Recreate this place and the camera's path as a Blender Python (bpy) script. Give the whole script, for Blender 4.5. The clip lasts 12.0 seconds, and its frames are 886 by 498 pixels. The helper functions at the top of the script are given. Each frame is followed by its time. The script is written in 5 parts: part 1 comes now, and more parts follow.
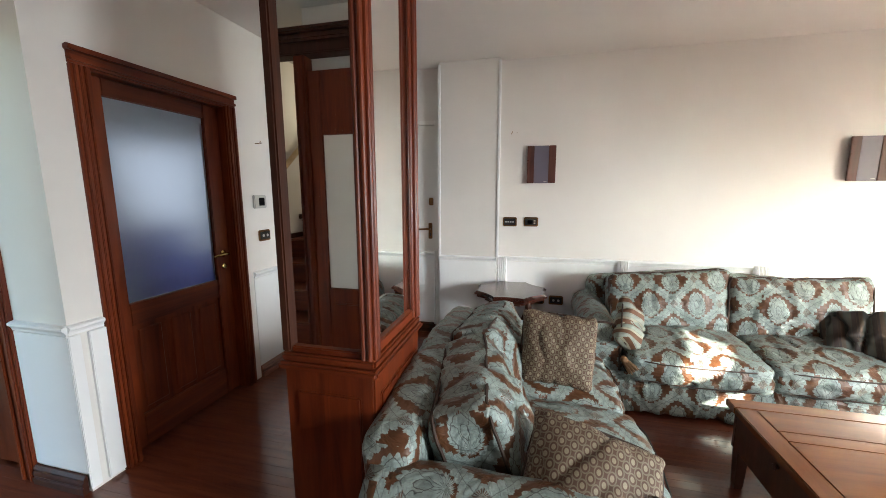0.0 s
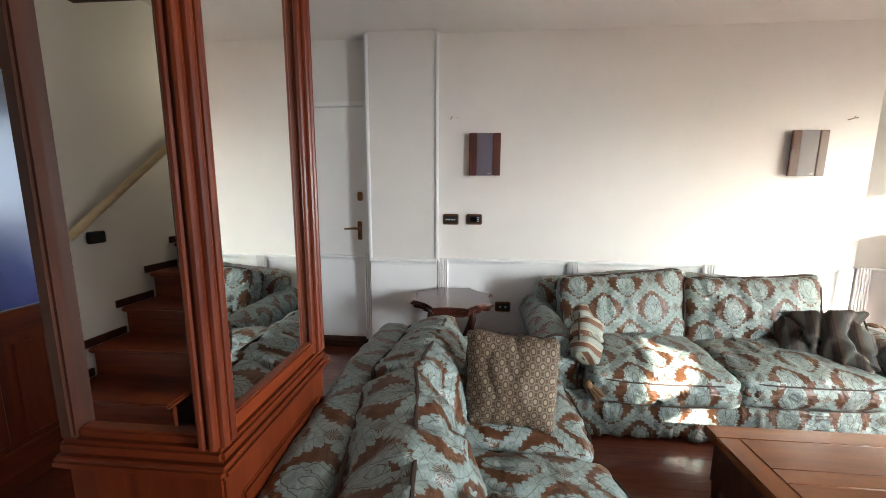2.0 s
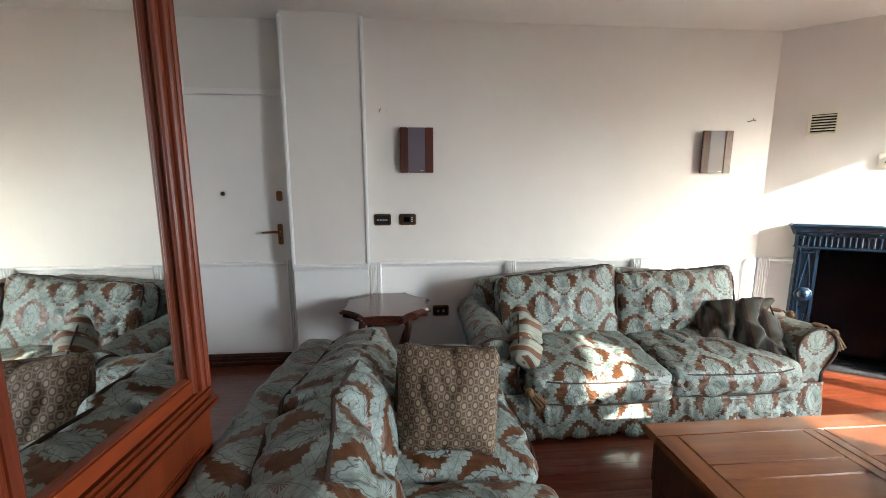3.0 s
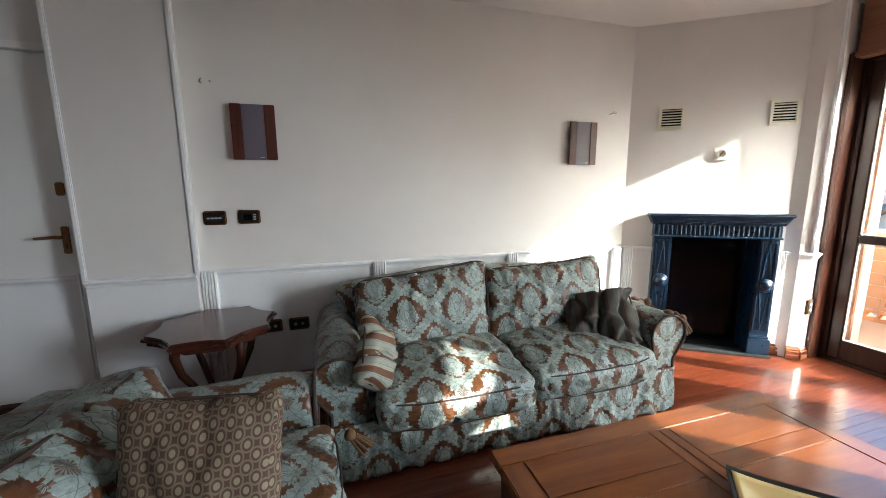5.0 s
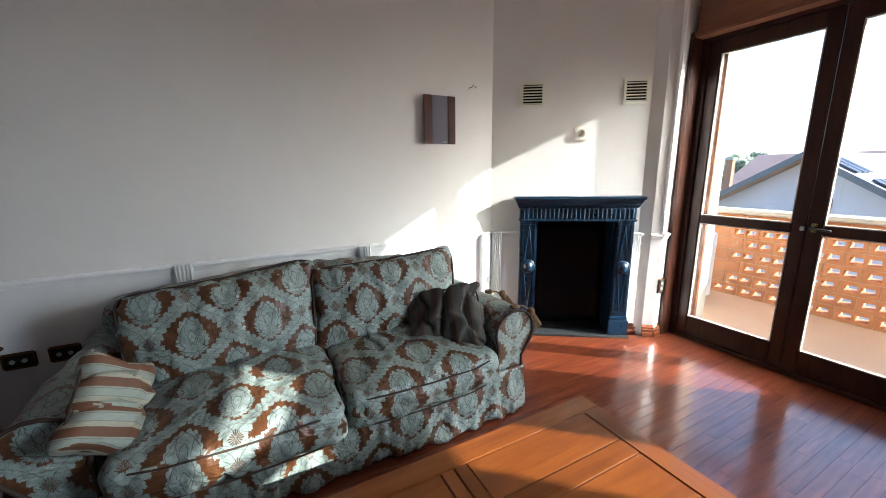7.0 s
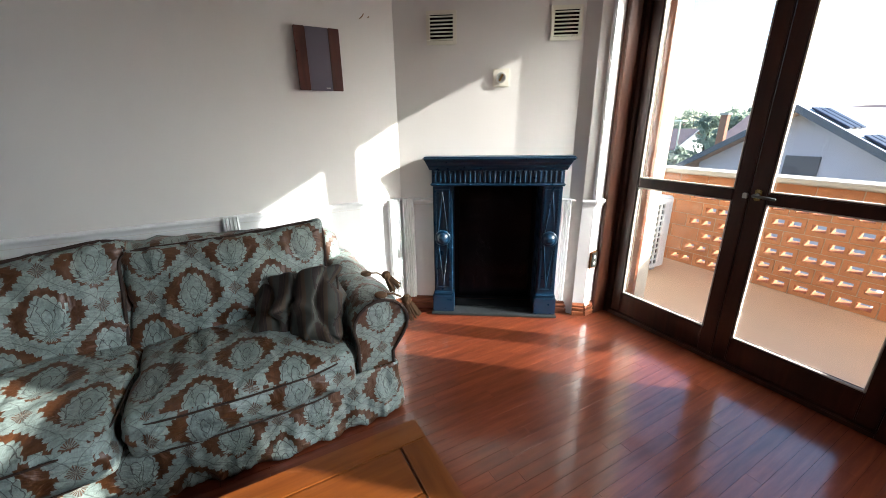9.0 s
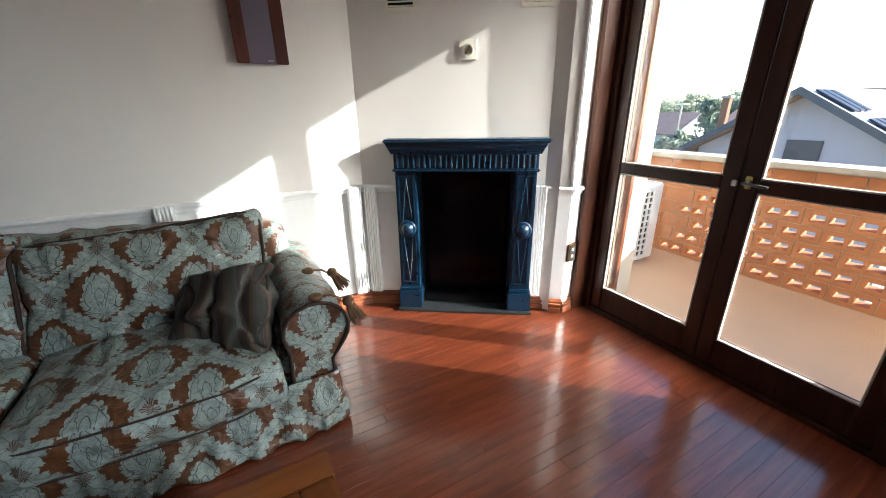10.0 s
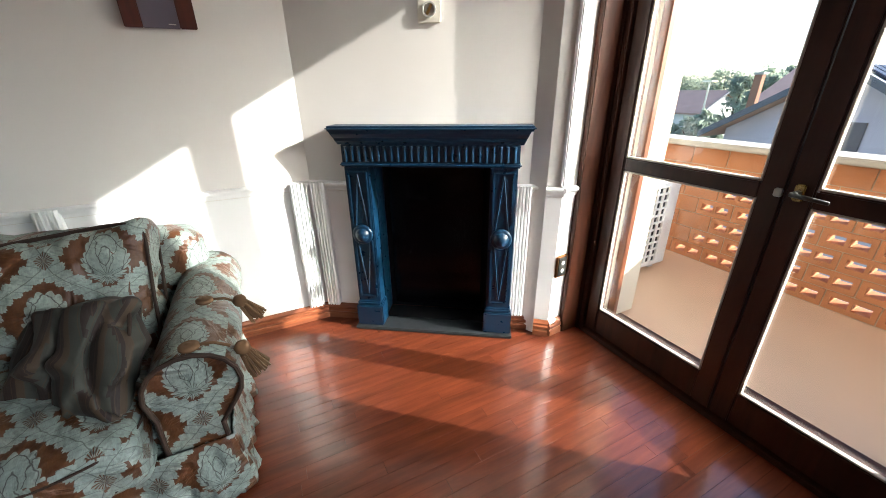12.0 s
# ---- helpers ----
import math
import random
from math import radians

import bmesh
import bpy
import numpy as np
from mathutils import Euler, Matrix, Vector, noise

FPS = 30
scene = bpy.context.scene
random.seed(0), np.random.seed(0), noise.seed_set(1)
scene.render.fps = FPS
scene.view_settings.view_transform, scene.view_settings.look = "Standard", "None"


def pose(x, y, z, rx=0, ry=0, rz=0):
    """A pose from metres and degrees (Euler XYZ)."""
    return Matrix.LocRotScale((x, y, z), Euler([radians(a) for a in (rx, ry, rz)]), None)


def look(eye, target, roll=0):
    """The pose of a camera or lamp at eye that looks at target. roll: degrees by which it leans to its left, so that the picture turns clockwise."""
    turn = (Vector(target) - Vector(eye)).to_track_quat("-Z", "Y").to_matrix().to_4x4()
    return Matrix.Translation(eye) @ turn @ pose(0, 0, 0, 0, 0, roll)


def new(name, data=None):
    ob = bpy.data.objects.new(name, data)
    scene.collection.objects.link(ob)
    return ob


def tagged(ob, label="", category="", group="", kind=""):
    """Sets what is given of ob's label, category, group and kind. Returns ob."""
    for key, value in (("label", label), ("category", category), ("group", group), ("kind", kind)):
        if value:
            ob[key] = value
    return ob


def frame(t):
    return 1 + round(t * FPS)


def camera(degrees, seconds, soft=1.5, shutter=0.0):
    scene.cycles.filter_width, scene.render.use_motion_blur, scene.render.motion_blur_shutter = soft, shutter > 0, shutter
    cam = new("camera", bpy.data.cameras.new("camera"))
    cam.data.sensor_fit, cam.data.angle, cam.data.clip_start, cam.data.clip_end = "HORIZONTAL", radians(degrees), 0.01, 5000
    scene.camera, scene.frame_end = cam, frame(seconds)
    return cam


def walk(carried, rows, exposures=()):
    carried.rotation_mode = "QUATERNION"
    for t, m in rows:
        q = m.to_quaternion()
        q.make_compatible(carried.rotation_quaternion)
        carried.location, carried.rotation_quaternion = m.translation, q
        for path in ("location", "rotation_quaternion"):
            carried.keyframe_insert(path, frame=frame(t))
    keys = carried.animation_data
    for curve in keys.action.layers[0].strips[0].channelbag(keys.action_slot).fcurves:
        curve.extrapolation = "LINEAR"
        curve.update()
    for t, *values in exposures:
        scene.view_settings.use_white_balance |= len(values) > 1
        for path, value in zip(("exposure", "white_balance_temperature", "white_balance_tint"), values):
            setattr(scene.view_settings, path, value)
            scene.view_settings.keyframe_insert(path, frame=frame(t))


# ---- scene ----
cam = camera(100.0, 12.0, soft=0.9)
PATH = [
    (0, (0.075, -0.172, 1.439), (-0.394, 1.748, 1.137), -0.1),
    (0.5, (0.082, -0.038, 1.433), (-0.321, 1.898, 1.131), -0.0),
    (1, (0.118, 0.089, 1.425), (-0.235, 2.034, 1.12), -0.0),
    (1.5, (0.136, 0.186, 1.412), (-0.171, 2.138, 1.101), -0.2),
    (2, (0.066, 0.299, 1.384), (-0.109, 2.269, 1.083), 0.3),
    (2.5, (0.084, 0.384, 1.394), (0.049, 2.36, 1.085), -0.0),
    (3, (0.112, 0.481, 1.362), (0.255, 2.454, 1.068), -0.1),
    (3.5, (0.23, 0.546, 1.341), (0.505, 2.506, 1.055), -0.1),
    (5.3, (0.633, 0.779, 1.324), (1.258, 2.65, 0.996), -0.4),
    (5.5, (0.705, 0.8, 1.32), (1.367, 2.657, 0.983), -0.4),
    (6, (0.852, 0.842, 1.335), (1.595, 2.663, 0.976), -0.5),
    (6.5, (0.997, 0.866, 1.345), (1.829, 2.642, 0.954), -0.7),
    (7, (1.202, 0.874, 1.331), (2.111, 2.607, 0.919), -0.7),
    (7.2, (1.276, 0.862, 1.336), (2.196, 2.586, 0.91), -0.8),
    (9, (1.96, 0.931, 1.308), (2.864, 2.602, 0.685), -0.8),
    (9.5, (2.12, 0.985, 1.289), (3.04, 2.631, 0.623), -0.8),
    (10, (2.252, 1.008, 1.278), (3.146, 2.657, 0.582), -0.8),
    (10.5, (2.379, 1.061, 1.271), (3.238, 2.712, 0.539), -0.8),
    (11, (2.489, 1.138, 1.267), (3.327, 2.79, 0.512), -0.7),
    (11.5, (2.601, 1.203, 1.273), (3.423, 2.853, 0.495), -0.8),
    (12, (2.705, 1.271, 1.28), (3.515, 2.919, 0.489), -0.8),
]
walk(cam, [(t, look(eye, target, roll)) for t, eye, target, roll in PATH],
     [(0.0, 3.5, 6300, 5), (1.0, 3.58, 6250, 5), (2.5, 3.28, 6100, 5), (3.5, 2.95, 6050, 5), (5.5, 2.53, 5800, 5), (7.0, 2.2, 5650, 5), (9.0, 1.85, 5700, 5), (12.0, 1.72, 5850, 5)])

# ---- world, sun and large lights ----
SUN_EL, SUN_AZ = 22.6, -42.0          # height, and angle of the sun's place from +x towards +y, in degrees
world = bpy.data.worlds.new("world")
scene.world = world
world.use_nodes = True
wn = world.node_tree
sky = wn.nodes.new("ShaderNodeTexSky")
sky.sky_type, sky.sun_disc = "NISHITA", False
sky.sun_elevation, sky.sun_rotation = radians(SUN_EL), radians(90 - SUN_AZ)
sky.air_density, sky.dust_density, sky.ozone_density = 1.0, 1.0, 1.5
wn.links.new(sky.outputs[0], wn.nodes["Background"].inputs[0])
wn.nodes["Background"].inputs[1].default_value = 0.15
sun_way = Vector((math.cos(radians(SUN_EL)) * math.cos(radians(SUN_AZ)), math.cos(radians(SUN_EL)) * math.sin(radians(SUN_AZ)), math.sin(radians(SUN_EL))))
sun = new("sun", bpy.data.lights.new("sun", "SUN"))
sun.data.energy, sun.data.angle, sun.data.color = 4.6, radians(0.6), (1.0, 0.90, 0.76)
sun.matrix_world = look(sun_way * 30, (0, 0, 0))


def soft_lamp(name, size, watts, m, spread=180):
    """A wide soft lamp: the sky's light in a door's opening, or added fill."""
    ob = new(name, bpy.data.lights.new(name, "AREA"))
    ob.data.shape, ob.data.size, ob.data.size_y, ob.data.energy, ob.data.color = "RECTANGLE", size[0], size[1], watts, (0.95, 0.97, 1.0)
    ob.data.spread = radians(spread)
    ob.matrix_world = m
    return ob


# the sky's light comes in from above, so these lamps lean down and keep to that side
soft_lamp("window_lamp_balcony", (0.8, 2.0), 21, look((4.17, -0.55, 1.2), (2.1, 0.34, -0.55)), 108)
# unseen fill lamp added at the south wall to brighten the room
soft_lamp("window_lamp_south", (1.7, 1.3), 0.35, look((1.45, -2.74, 1.5), (1.2, -0.9, 0.1)), 105)
# lamp added behind the frosted door for its pane's glow; no window there
soft_lamp("window_lamp_inner_room", (1.0, 1.5), 0.27, look((-3.56, 2.65, 1.15), (-2.5, 2.1, 1.0)), 150)
stair_lamp = new("stair_lamp", bpy.data.lights.new("stair_lamp", "POINT"))
stair_lamp.data.energy, stair_lamp.data.color, stair_lamp.data.shadow_soft_size = 1.2, (1.0, 0.84, 0.62), 0.12
stair_lamp.location = (-1.6, -1.9, 2.4)


# ---- materials ----
def mat(name, colour, rough=0.6, metal=0.0, spec=0.5):
    m = bpy.data.materials.new(name)
    m.use_nodes = True
    b = m.node_tree.nodes["Principled BSDF"]
    b.inputs["Base Color"].default_value = (*colour, 1)
    b.inputs["Roughness"].default_value, b.inputs["Metallic"].default_value = rough, metal
    b.inputs["Specular IOR Level"].default_value = spec
    return m


class Nodes:
    """A short hand for writing node trees."""

    def __init__(self, m):
        self.m, self.t = m, m.node_tree
        self.b = self.t.nodes["Principled BSDF"]

    def put(self, socket, value):
        if hasattr(value, "default_value"):
            self.t.links.new(value, socket)
        else:
            socket.default_value = value

    def math(self, op, a, b=0.0, c=0.0):
        n = self.t.nodes.new("ShaderNodeMath")
        n.operation = op
        for k, v in enumerate((a, b, c)):
            self.put(n.inputs[k], v)
        return n.outputs[0]

    def coord(self, which="Object"):
        return self.t.nodes.new("ShaderNodeTexCoord").outputs[which]

    def scaled(self, vector, scale, turn=(0, 0, 0)):
        n = self.t.nodes.new("ShaderNodeMapping")
        self.t.links.new(vector, n.inputs[0])
        n.inputs["Scale"].default_value = scale
        n.inputs["Rotation"].default_value = [radians(a) for a in turn]
        return n.outputs[0]

    def noise(self, vector, scale, detail=4.0, rough=0.55, distort=0.0):
        n = self.t.nodes.new("ShaderNodeTexNoise")
        self.t.links.new(vector, n.inputs["Vector"])
        n.inputs["Scale"].default_value, n.inputs["Detail"].default_value = scale, detail
        n.inputs["Roughness"].default_value, n.inputs["Distortion"].default_value = rough, distort
        return n.outputs[0]

    def ramp(self, value, low, high, a=0.0, b=1.0):
        n = self.t.nodes.new("ShaderNodeMapRange")
        self.put(n.inputs[0], value)
        for k, v in enumerate((low, high, a, b)):
            n.inputs[k + 1].default_value = v
        return n.outputs[0]

    def mix(self, f, a, b, kind="MIX"):
        n = self.t.nodes.new("ShaderNodeMixRGB")
        n.blend_type = kind
        self.put(n.inputs[0], f)
        for k, v in ((1, a), (2, b)):
            self.put(n.inputs[k], v if hasattr(v, "default_value") else (*v, 1))
        return n.outputs[0]

    def split(self, vector):
        n = self.t.nodes.new("ShaderNodeSeparateXYZ")
        self.t.links.new(vector, n.inputs[0])
        return n.outputs

    def rand(self):
        return self.t.nodes.new("ShaderNodeObjectInfo").outputs["Random"]

    def colour(self, c):
        self.put(self.b.inputs["Base Color"], c)

    def bump(self, height, strength=0.2, depth=0.01):
        n = self.t.nodes.new("ShaderNodeBump")
        n.inputs["Strength"].default_value, n.inputs["Distance"].default_value = strength, depth
        self.t.links.new(height, n.inputs["Height"])
        self.t.links.new(n.outputs[0], self.b.inputs["Normal"])


def paint(name, colour, rough=0.55, grain=60.0, dirt=0.05, relief=0.08):
    m = mat(name, colour, rough)
    k = Nodes(m)
    c = k.coord()
    big, fine = k.noise(c, 1.3, 3), k.noise(c, grain, 3)
    k.colour(k.mix(k.ramp(big, 0.35, 0.75, 0.0, 1.0), colour, [v * (1 - dirt) for v in colour]))
    k.put(k.b.inputs["Roughness"], k.ramp(fine, 0.3, 0.7, rough - 0.06, rough + 0.08))
    k.bump(fine, relief, 0.002)
    return m


def wood(name, dark, light, rough=0.3, along=(1.0, 12.0, 12.0), coat=0.0, which="Object", turn=(0, 0, 0)):
    """Stained wood whose grain runs along the axis with the smallest scale."""
    m = mat(name, dark, rough)
    k = Nodes(m)
    c = k.scaled(k.coord(which), along, turn)
    g, f = k.noise(c, 2.2, 5, 0.6, 0.6), k.noise(c, 14.0, 3, 0.6)
    base = k.mix(k.ramp(g, 0.32, 0.7), dark, light)
    base = k.mix(k.ramp(f, 0.45, 0.9, 0.0, 0.15), base, [v * 0.5 for v in dark])
    tone = k.ramp(k.rand(), 0, 1, 0.86, 1.12)
    n = k.t.nodes.new("ShaderNodeHueSaturation")
    k.put(n.inputs["Value"], tone)
    k.put(n.inputs["Color"], base)
    k.colour(n.outputs[0])
    wear = k.noise(k.coord(which), 5.0, 3)
    k.put(k.b.inputs["Roughness"], k.ramp(wear, 0.3, 0.75, rough - 0.05, rough + 0.1))
    k.b.inputs["Coat Weight"].default_value = coat
    k.b.inputs["Coat Roughness"].default_value = 0.2
    k.bump(f, 0.06, 0.002)
    return m


def damask(name, ground, pale, cell=(0.31, 0.36)):
    """Woven satin with an ogee lattice of leaves round crowned flowers, laid out in metres on the UV map."""
    m = mat(name, ground, 0.6)
    k = Nodes(m)
    uv = k.coord("UV")
    wob, wob2 = k.noise(uv, 30.0, 2), k.noise(uv, 8.0, 2)
    s = k.split(uv)
    jit = k.math("MULTIPLY", k.math("SUBTRACT", wob, 0.5), 0.055)
    jit2 = k.math("MULTIPLY", k.math("SUBTRACT", wob2, 0.5), 0.05)
    u = k.math("ADD", k.math("DIVIDE", s[0], cell[0]), jit2)
    v = k.math("DIVIDE", s[1], cell[1])
    p, q = k.math("ADD", u, v), k.math("SUBTRACT", u, v)
    fp = k.math("SUBTRACT", k.math("FRACT", p), 0.5)
    fq = k.math("SUBTRACT", k.math("FRACT", q), 0.5)
    # place inside one cell: x across, y up, each from -0.5 to 0.5
    x = k.math("MULTIPLY", k.math("ADD", fp, fq), 0.5)
    y = k.math("MULTIPLY", k.math("SUBTRACT", fp, fq), 0.5)
    ax = k.math("ABSOLUTE", x)
    # how near the ogee-shaped edge of the cell, 0 in the middle to 0.5
    sway = k.math("MULTIPLY", k.math("SINE", k.math("MULTIPLY", k.math("ABSOLUTE", y), 4 * math.pi)), 0.045)
    d = k.math("ADD", k.math("MAXIMUM", k.math("ABSOLUTE", fp), k.math("ABSOLUTE", fq)), k.math("MULTIPLY", sway, -1.0))
    # the crowned flower: a drop, broad below the middle, with toothed lobes
    yf = k.math("ADD", y, 0.012)
    up = k.ramp(yf, -0.10, 0.28, 1.0, 1.35)
    rr = k.math("SQRT", k.math("ADD", k.math("MULTIPLY", k.math("MULTIPLY", x, up), k.math("MULTIPLY", x, up)), k.math("MULTIPLY", k.math("MULTIPLY", yf, yf), 0.66)))
    ang = k.math("ARCTAN2", x, k.math("ADD", y, 0.20))
    lobes = k.math("MULTIPLY", k.math("ABSOLUTE", k.math("SINE", k.math("MULTIPLY", ang, 5.0))), 0.022)
    frill = k.math("MULTIPLY", k.math("ABSOLUTE", k.math("SINE", k.math("MULTIPLY", ang, 17.0))), 0.028)
    rim = k.math("ADD", k.math("SUBTRACT", k.math("SUBTRACT", rr, lobes), frill), k.math("MULTIPLY", jit, 0.6))
    flower = k.ramp(rim, 0.168, 0.174, 1, 0)
    # broad leaves along the lattice, toothed on the inside, thick low down and thin at the shoulders
    run = k.math("SUBTRACT", k.math("ABSOLUTE", y), ax)
    teeth = k.math("MULTIPLY", k.math("ABSOLUTE", k.math("SINE", k.math("MULTIPLY", run, 27.0))), 0.048)
    fine = k.math("MULTIPLY", k.math("ABSOLUTE", k.math("SINE", k.math("MULTIPLY", run, 93.0))), 0.016)
    shoulder = k.ramp(y, -0.25, 0.25, 0.010, -0.012)
    edge = k.math("ADD", k.math("ADD", k.math("ADD", k.math("ADD", d, jit), teeth), fine), shoulder)
    band = k.ramp(edge, 0.398, 0.405, 0, 1)
    # sprigs where four leaves meet
    knot = k.ramp(k.math("MINIMUM", k.math("ABSOLUTE", fp), k.math("ABSOLUTE", fq)), 0.405, 0.415, 0, 1)
    ray_a = k.math("ARCTAN2", k.math("SUBTRACT", k.math("ABSOLUTE", fp), 0.5), k.math("SUBTRACT", k.math("ABSOLUTE", fq), 0.5))
    rays = k.ramp(k.math("ABSOLUTE", k.math("SINE", k.math("MULTIPLY", ray_a, 9.0))), 0.55, 0.7, 0, 1)
    light = k.math("MAXIMUM", flower, band)
    light = k.math("MULTIPLY", light, k.math("SUBTRACT", 1.0, k.math("MULTIPLY", knot, k.math("SUBTRACT", 1.0, k.math("MULTIPLY", rays, 0.75)))))
    # drawn lines: petals, stems, midribs and side veins
    petal = k.math("ABSOLUTE", k.math("SINE", k.math("ADD", k.math("MULTIPLY", ang, 5.0), k.math("MULTIPLY", wob, 2.6))))
    rings = k.math("ABSOLUTE", k.math("SINE", k.math("ADD", k.math("MULTIPLY", k.math("ADD", rr, lobes), 30.0), k.math("MULTIPLY", wob, 2.0))))
    vein = k.math("MULTIPLY", k.math("MAXIMUM", k.ramp(petal, 0.03, 0.13, 1, 0), k.ramp(rings, 0.06, 0.2, 1, 0)), flower)
    stem = k.math("MULTIPLY", k.math("MULTIPLY", k.ramp(k.math("ABSOLUTE", k.math("SINE", k.math("MULTIPLY", ang, 9.0))), 0.2, 0.4, 1, 0), k.ramp(k.math("ADD", y, 0.17), 0.05, 0.11, 1, 0)), k.ramp(ax, 0.045, 0.055, 1, 0))
    rib = k.math("MULTIPLY", k.ramp(k.math("ABSOLUTE", k.math("SUBTRACT", k.math("ADD", d, jit), 0.490)), 0.003, 0.009, 0.7, 0), band)
    side = k.math("MULTIPLY", k.math("MULTIPLY", k.ramp(k.math("ABSOLUTE", k.math("SINE", k.math("ADD", k.math("MULTIPLY", run, 27.0), k.math("MULTIPLY", d, 16.0)))), 0.05, 0.16, 1, 0), band), 0.6)
    dark = k.math("MULTIPLY", k.math("MAXIMUM", k.math("MAXIMUM", vein, k.math("MULTIPLY", stem, flower)), k.math("MAXIMUM", rib, side)), 0.8)
    thread = k.noise(k.scaled(uv, (420, 60, 1)), 1.0, 2)
    slub = k.noise(k.scaled(uv, (18, 3, 1)), 4.0, 3)
    gold = k.mix(k.ramp(slub, 0.3, 0.75), ground, (ground[0] * 1.45, ground[1] * 1.6, ground[2] * 1.7))
    palec = k.mix(k.ramp(slub, 0.3, 0.8), pale, [c * 0.80 for c in pale])
    weave = k.noise(uv, 75.0, 3)
    palec = k.mix(k.ramp(weave, 0.48, 0.64, 0.0, 0.42), palec, (pale[0] * 0.45, pale[1] * 0.45, pale[2] * 0.45))
    c = k.mix(light, gold, palec)
    c = k.mix(dark, c, (0.030, 0.024, 0.022))
    c = k.mix(k.ramp(thread, 0.35, 0.7, 0, 0.2), c, (0.05, 0.042, 0.04))
    k.colour(c)
    k.put(k.b.inputs["Roughness"], k.ramp(light, 0, 1, 0.36, 0.58))
    k.bump(k.math("ADD", k.math("MULTIPLY", light, 0.6), thread), 0.25, 0.002)
    fine_bump = k.b.inputs["Normal"].links[0].from_node
    crease = k.t.nodes.new("ShaderNodeBump")
    crease.inputs["Strength"].default_value, crease.inputs["Distance"].default_value = 0.6, 0.03
    k.t.links.new(k.noise(k.scaled(k.coord(), (5.0, 5.0, 8.0)), 1.6, 3, 0.5, 1.4), crease.inputs["Height"])
    k.t.links.new(crease.outputs[0], fine_bump.inputs["Normal"])
    return m


def stripes(name, colours, width, which="UV", axis=0):
    """Cloth with broad woven stripes across one axis."""
    m = mat(name, colours[0], 0.7)
    k = Nodes(m)
    uv = k.coord(which)
    s = k.math("DIVIDE", k.split(uv)[axis], width)
    f = k.math("FRACT", s)
    c = k.mix(k.math("GREATER_THAN", f, 0.42), colours[0], colours[1])
    c = k.mix(k.math("GREATER_THAN", f, 0.8), c, colours[2])
    line = k.math("LESS_THAN", k.math("FRACT", k.math("MULTIPLY", s, 3.0)), 0.08)
    c = k.mix(k.math("MULTIPLY", line, 0.5), c, (0.07, 0.04, 0.02))
    th = k.noise(k.scaled(uv, (300, 40, 1)), 1.0, 2)
    k.colour(k.mix(k.ramp(th, 0.35, 0.7, 0, 0.25), c, (0.05, 0.04, 0.03)))
    k.b.inputs["Sheen Weight"].default_value = 0.02
    k.bump(th, 0.2, 0.002)
    return m


def honeycomb(name, ground, spot):
    """Cloth with a small staggered drop pattern, ringed by darker lines."""
    m = mat(name, ground, 0.75)
    k = Nodes(m)
    uv = k.coord("UV")
    s = k.split(uv)
    u, v = k.math("DIVIDE", s[0], 0.038), k.math("DIVIDE", s[1], 0.052)
    p, q = k.math("ADD", u, v), k.math("SUBTRACT", u, v)
    fp, fq = k.math("SUBTRACT", k.math("FRACT", p), 0.5), k.math("SUBTRACT", k.math("FRACT", q), 0.5)
    r = k.math("SQRT", k.math("ADD", k.math("MULTIPLY", fp, fp), k.math("MULTIPLY", fq, fq)))
    c = k.mix(k.ramp(r, 0.22, 0.26, 1, 0), ground, spot)
    ring = k.math("MULTIPLY", k.ramp(r, 0.38, 0.42, 0, 1), k.ramp(r, 0.5, 0.54, 1, 0))
    c = k.mix(k.math("MULTIPLY", ring, 0.8), c, [g * 0.75 for g in spot])
    th = k.noise(k.scaled(uv, (300, 300, 1)), 1.0, 2)
    k.colour(k.mix(k.ramp(th, 0.35, 0.7, 0, 0.3), c, (0.05, 0.04, 0.03)))
    k.bump(th, 0.25, 0.002)
    return m


WHITE = paint("wall_paint", (0.71, 0.69, 0.665), 0.5)
PANEL = paint("panel_paint", (0.79, 0.80, 0.81), 0.4, 40, 0.04, 0.05)
CEIL = paint("ceiling_paint", (0.73, 0.71, 0.685), 0.7)
DOORWHITE = paint("door_paint", (0.77, 0.76, 0.74), 0.4, 40, 0.04, 0.04)
FLOORWOOD = wood("floor_wood", (0.085, 0.018, 0.008), (0.15, 0.036, 0.014), 0.40, (1.2, 14, 14), 1.0)
FLOORWOOD.node_tree.nodes["Principled BSDF"].inputs["Coat IOR"].default_value = 1.62
GAP = mat("floor_gap", (0.16, 0.065, 0.035), 0.8)
MAHOGANY = wood("mahogany", (0.075, 0.011, 0.0025), (0.175, 0.031, 0.0065), 0.38, (9, 9, 0.8), 0.06)
MAHOGANY_ACROSS = wood("mahogany_across", (0.075, 0.011, 0.0025), (0.175, 0.031, 0.0065), 0.38, (0.8, 0.8, 12), 0.06)
BASEWOOD = wood("skirting_wood", (0.12, 0.035, 0.014), (0.27, 0.085, 0.035), 0.35, (1, 1, 12), 0.2)
TABLEWOOD = wood("tabletop_wood", (0.105, 0.027, 0.005), (0.18, 0.053, 0.009), 0.35, (1.0, 9, 9), 0.8)
TABLEWOOD_Y = wood("tabletop_wood_y", (0.105, 0.027, 0.005), (0.18, 0.053, 0.009), 0.35, (9, 1.0, 9), 0.8)
DARKWOOD = wood("dark_wood", (0.028, 0.009, 0.005), (0.062, 0.019, 0.009), 0.42, (9, 9, 1), 0.03)
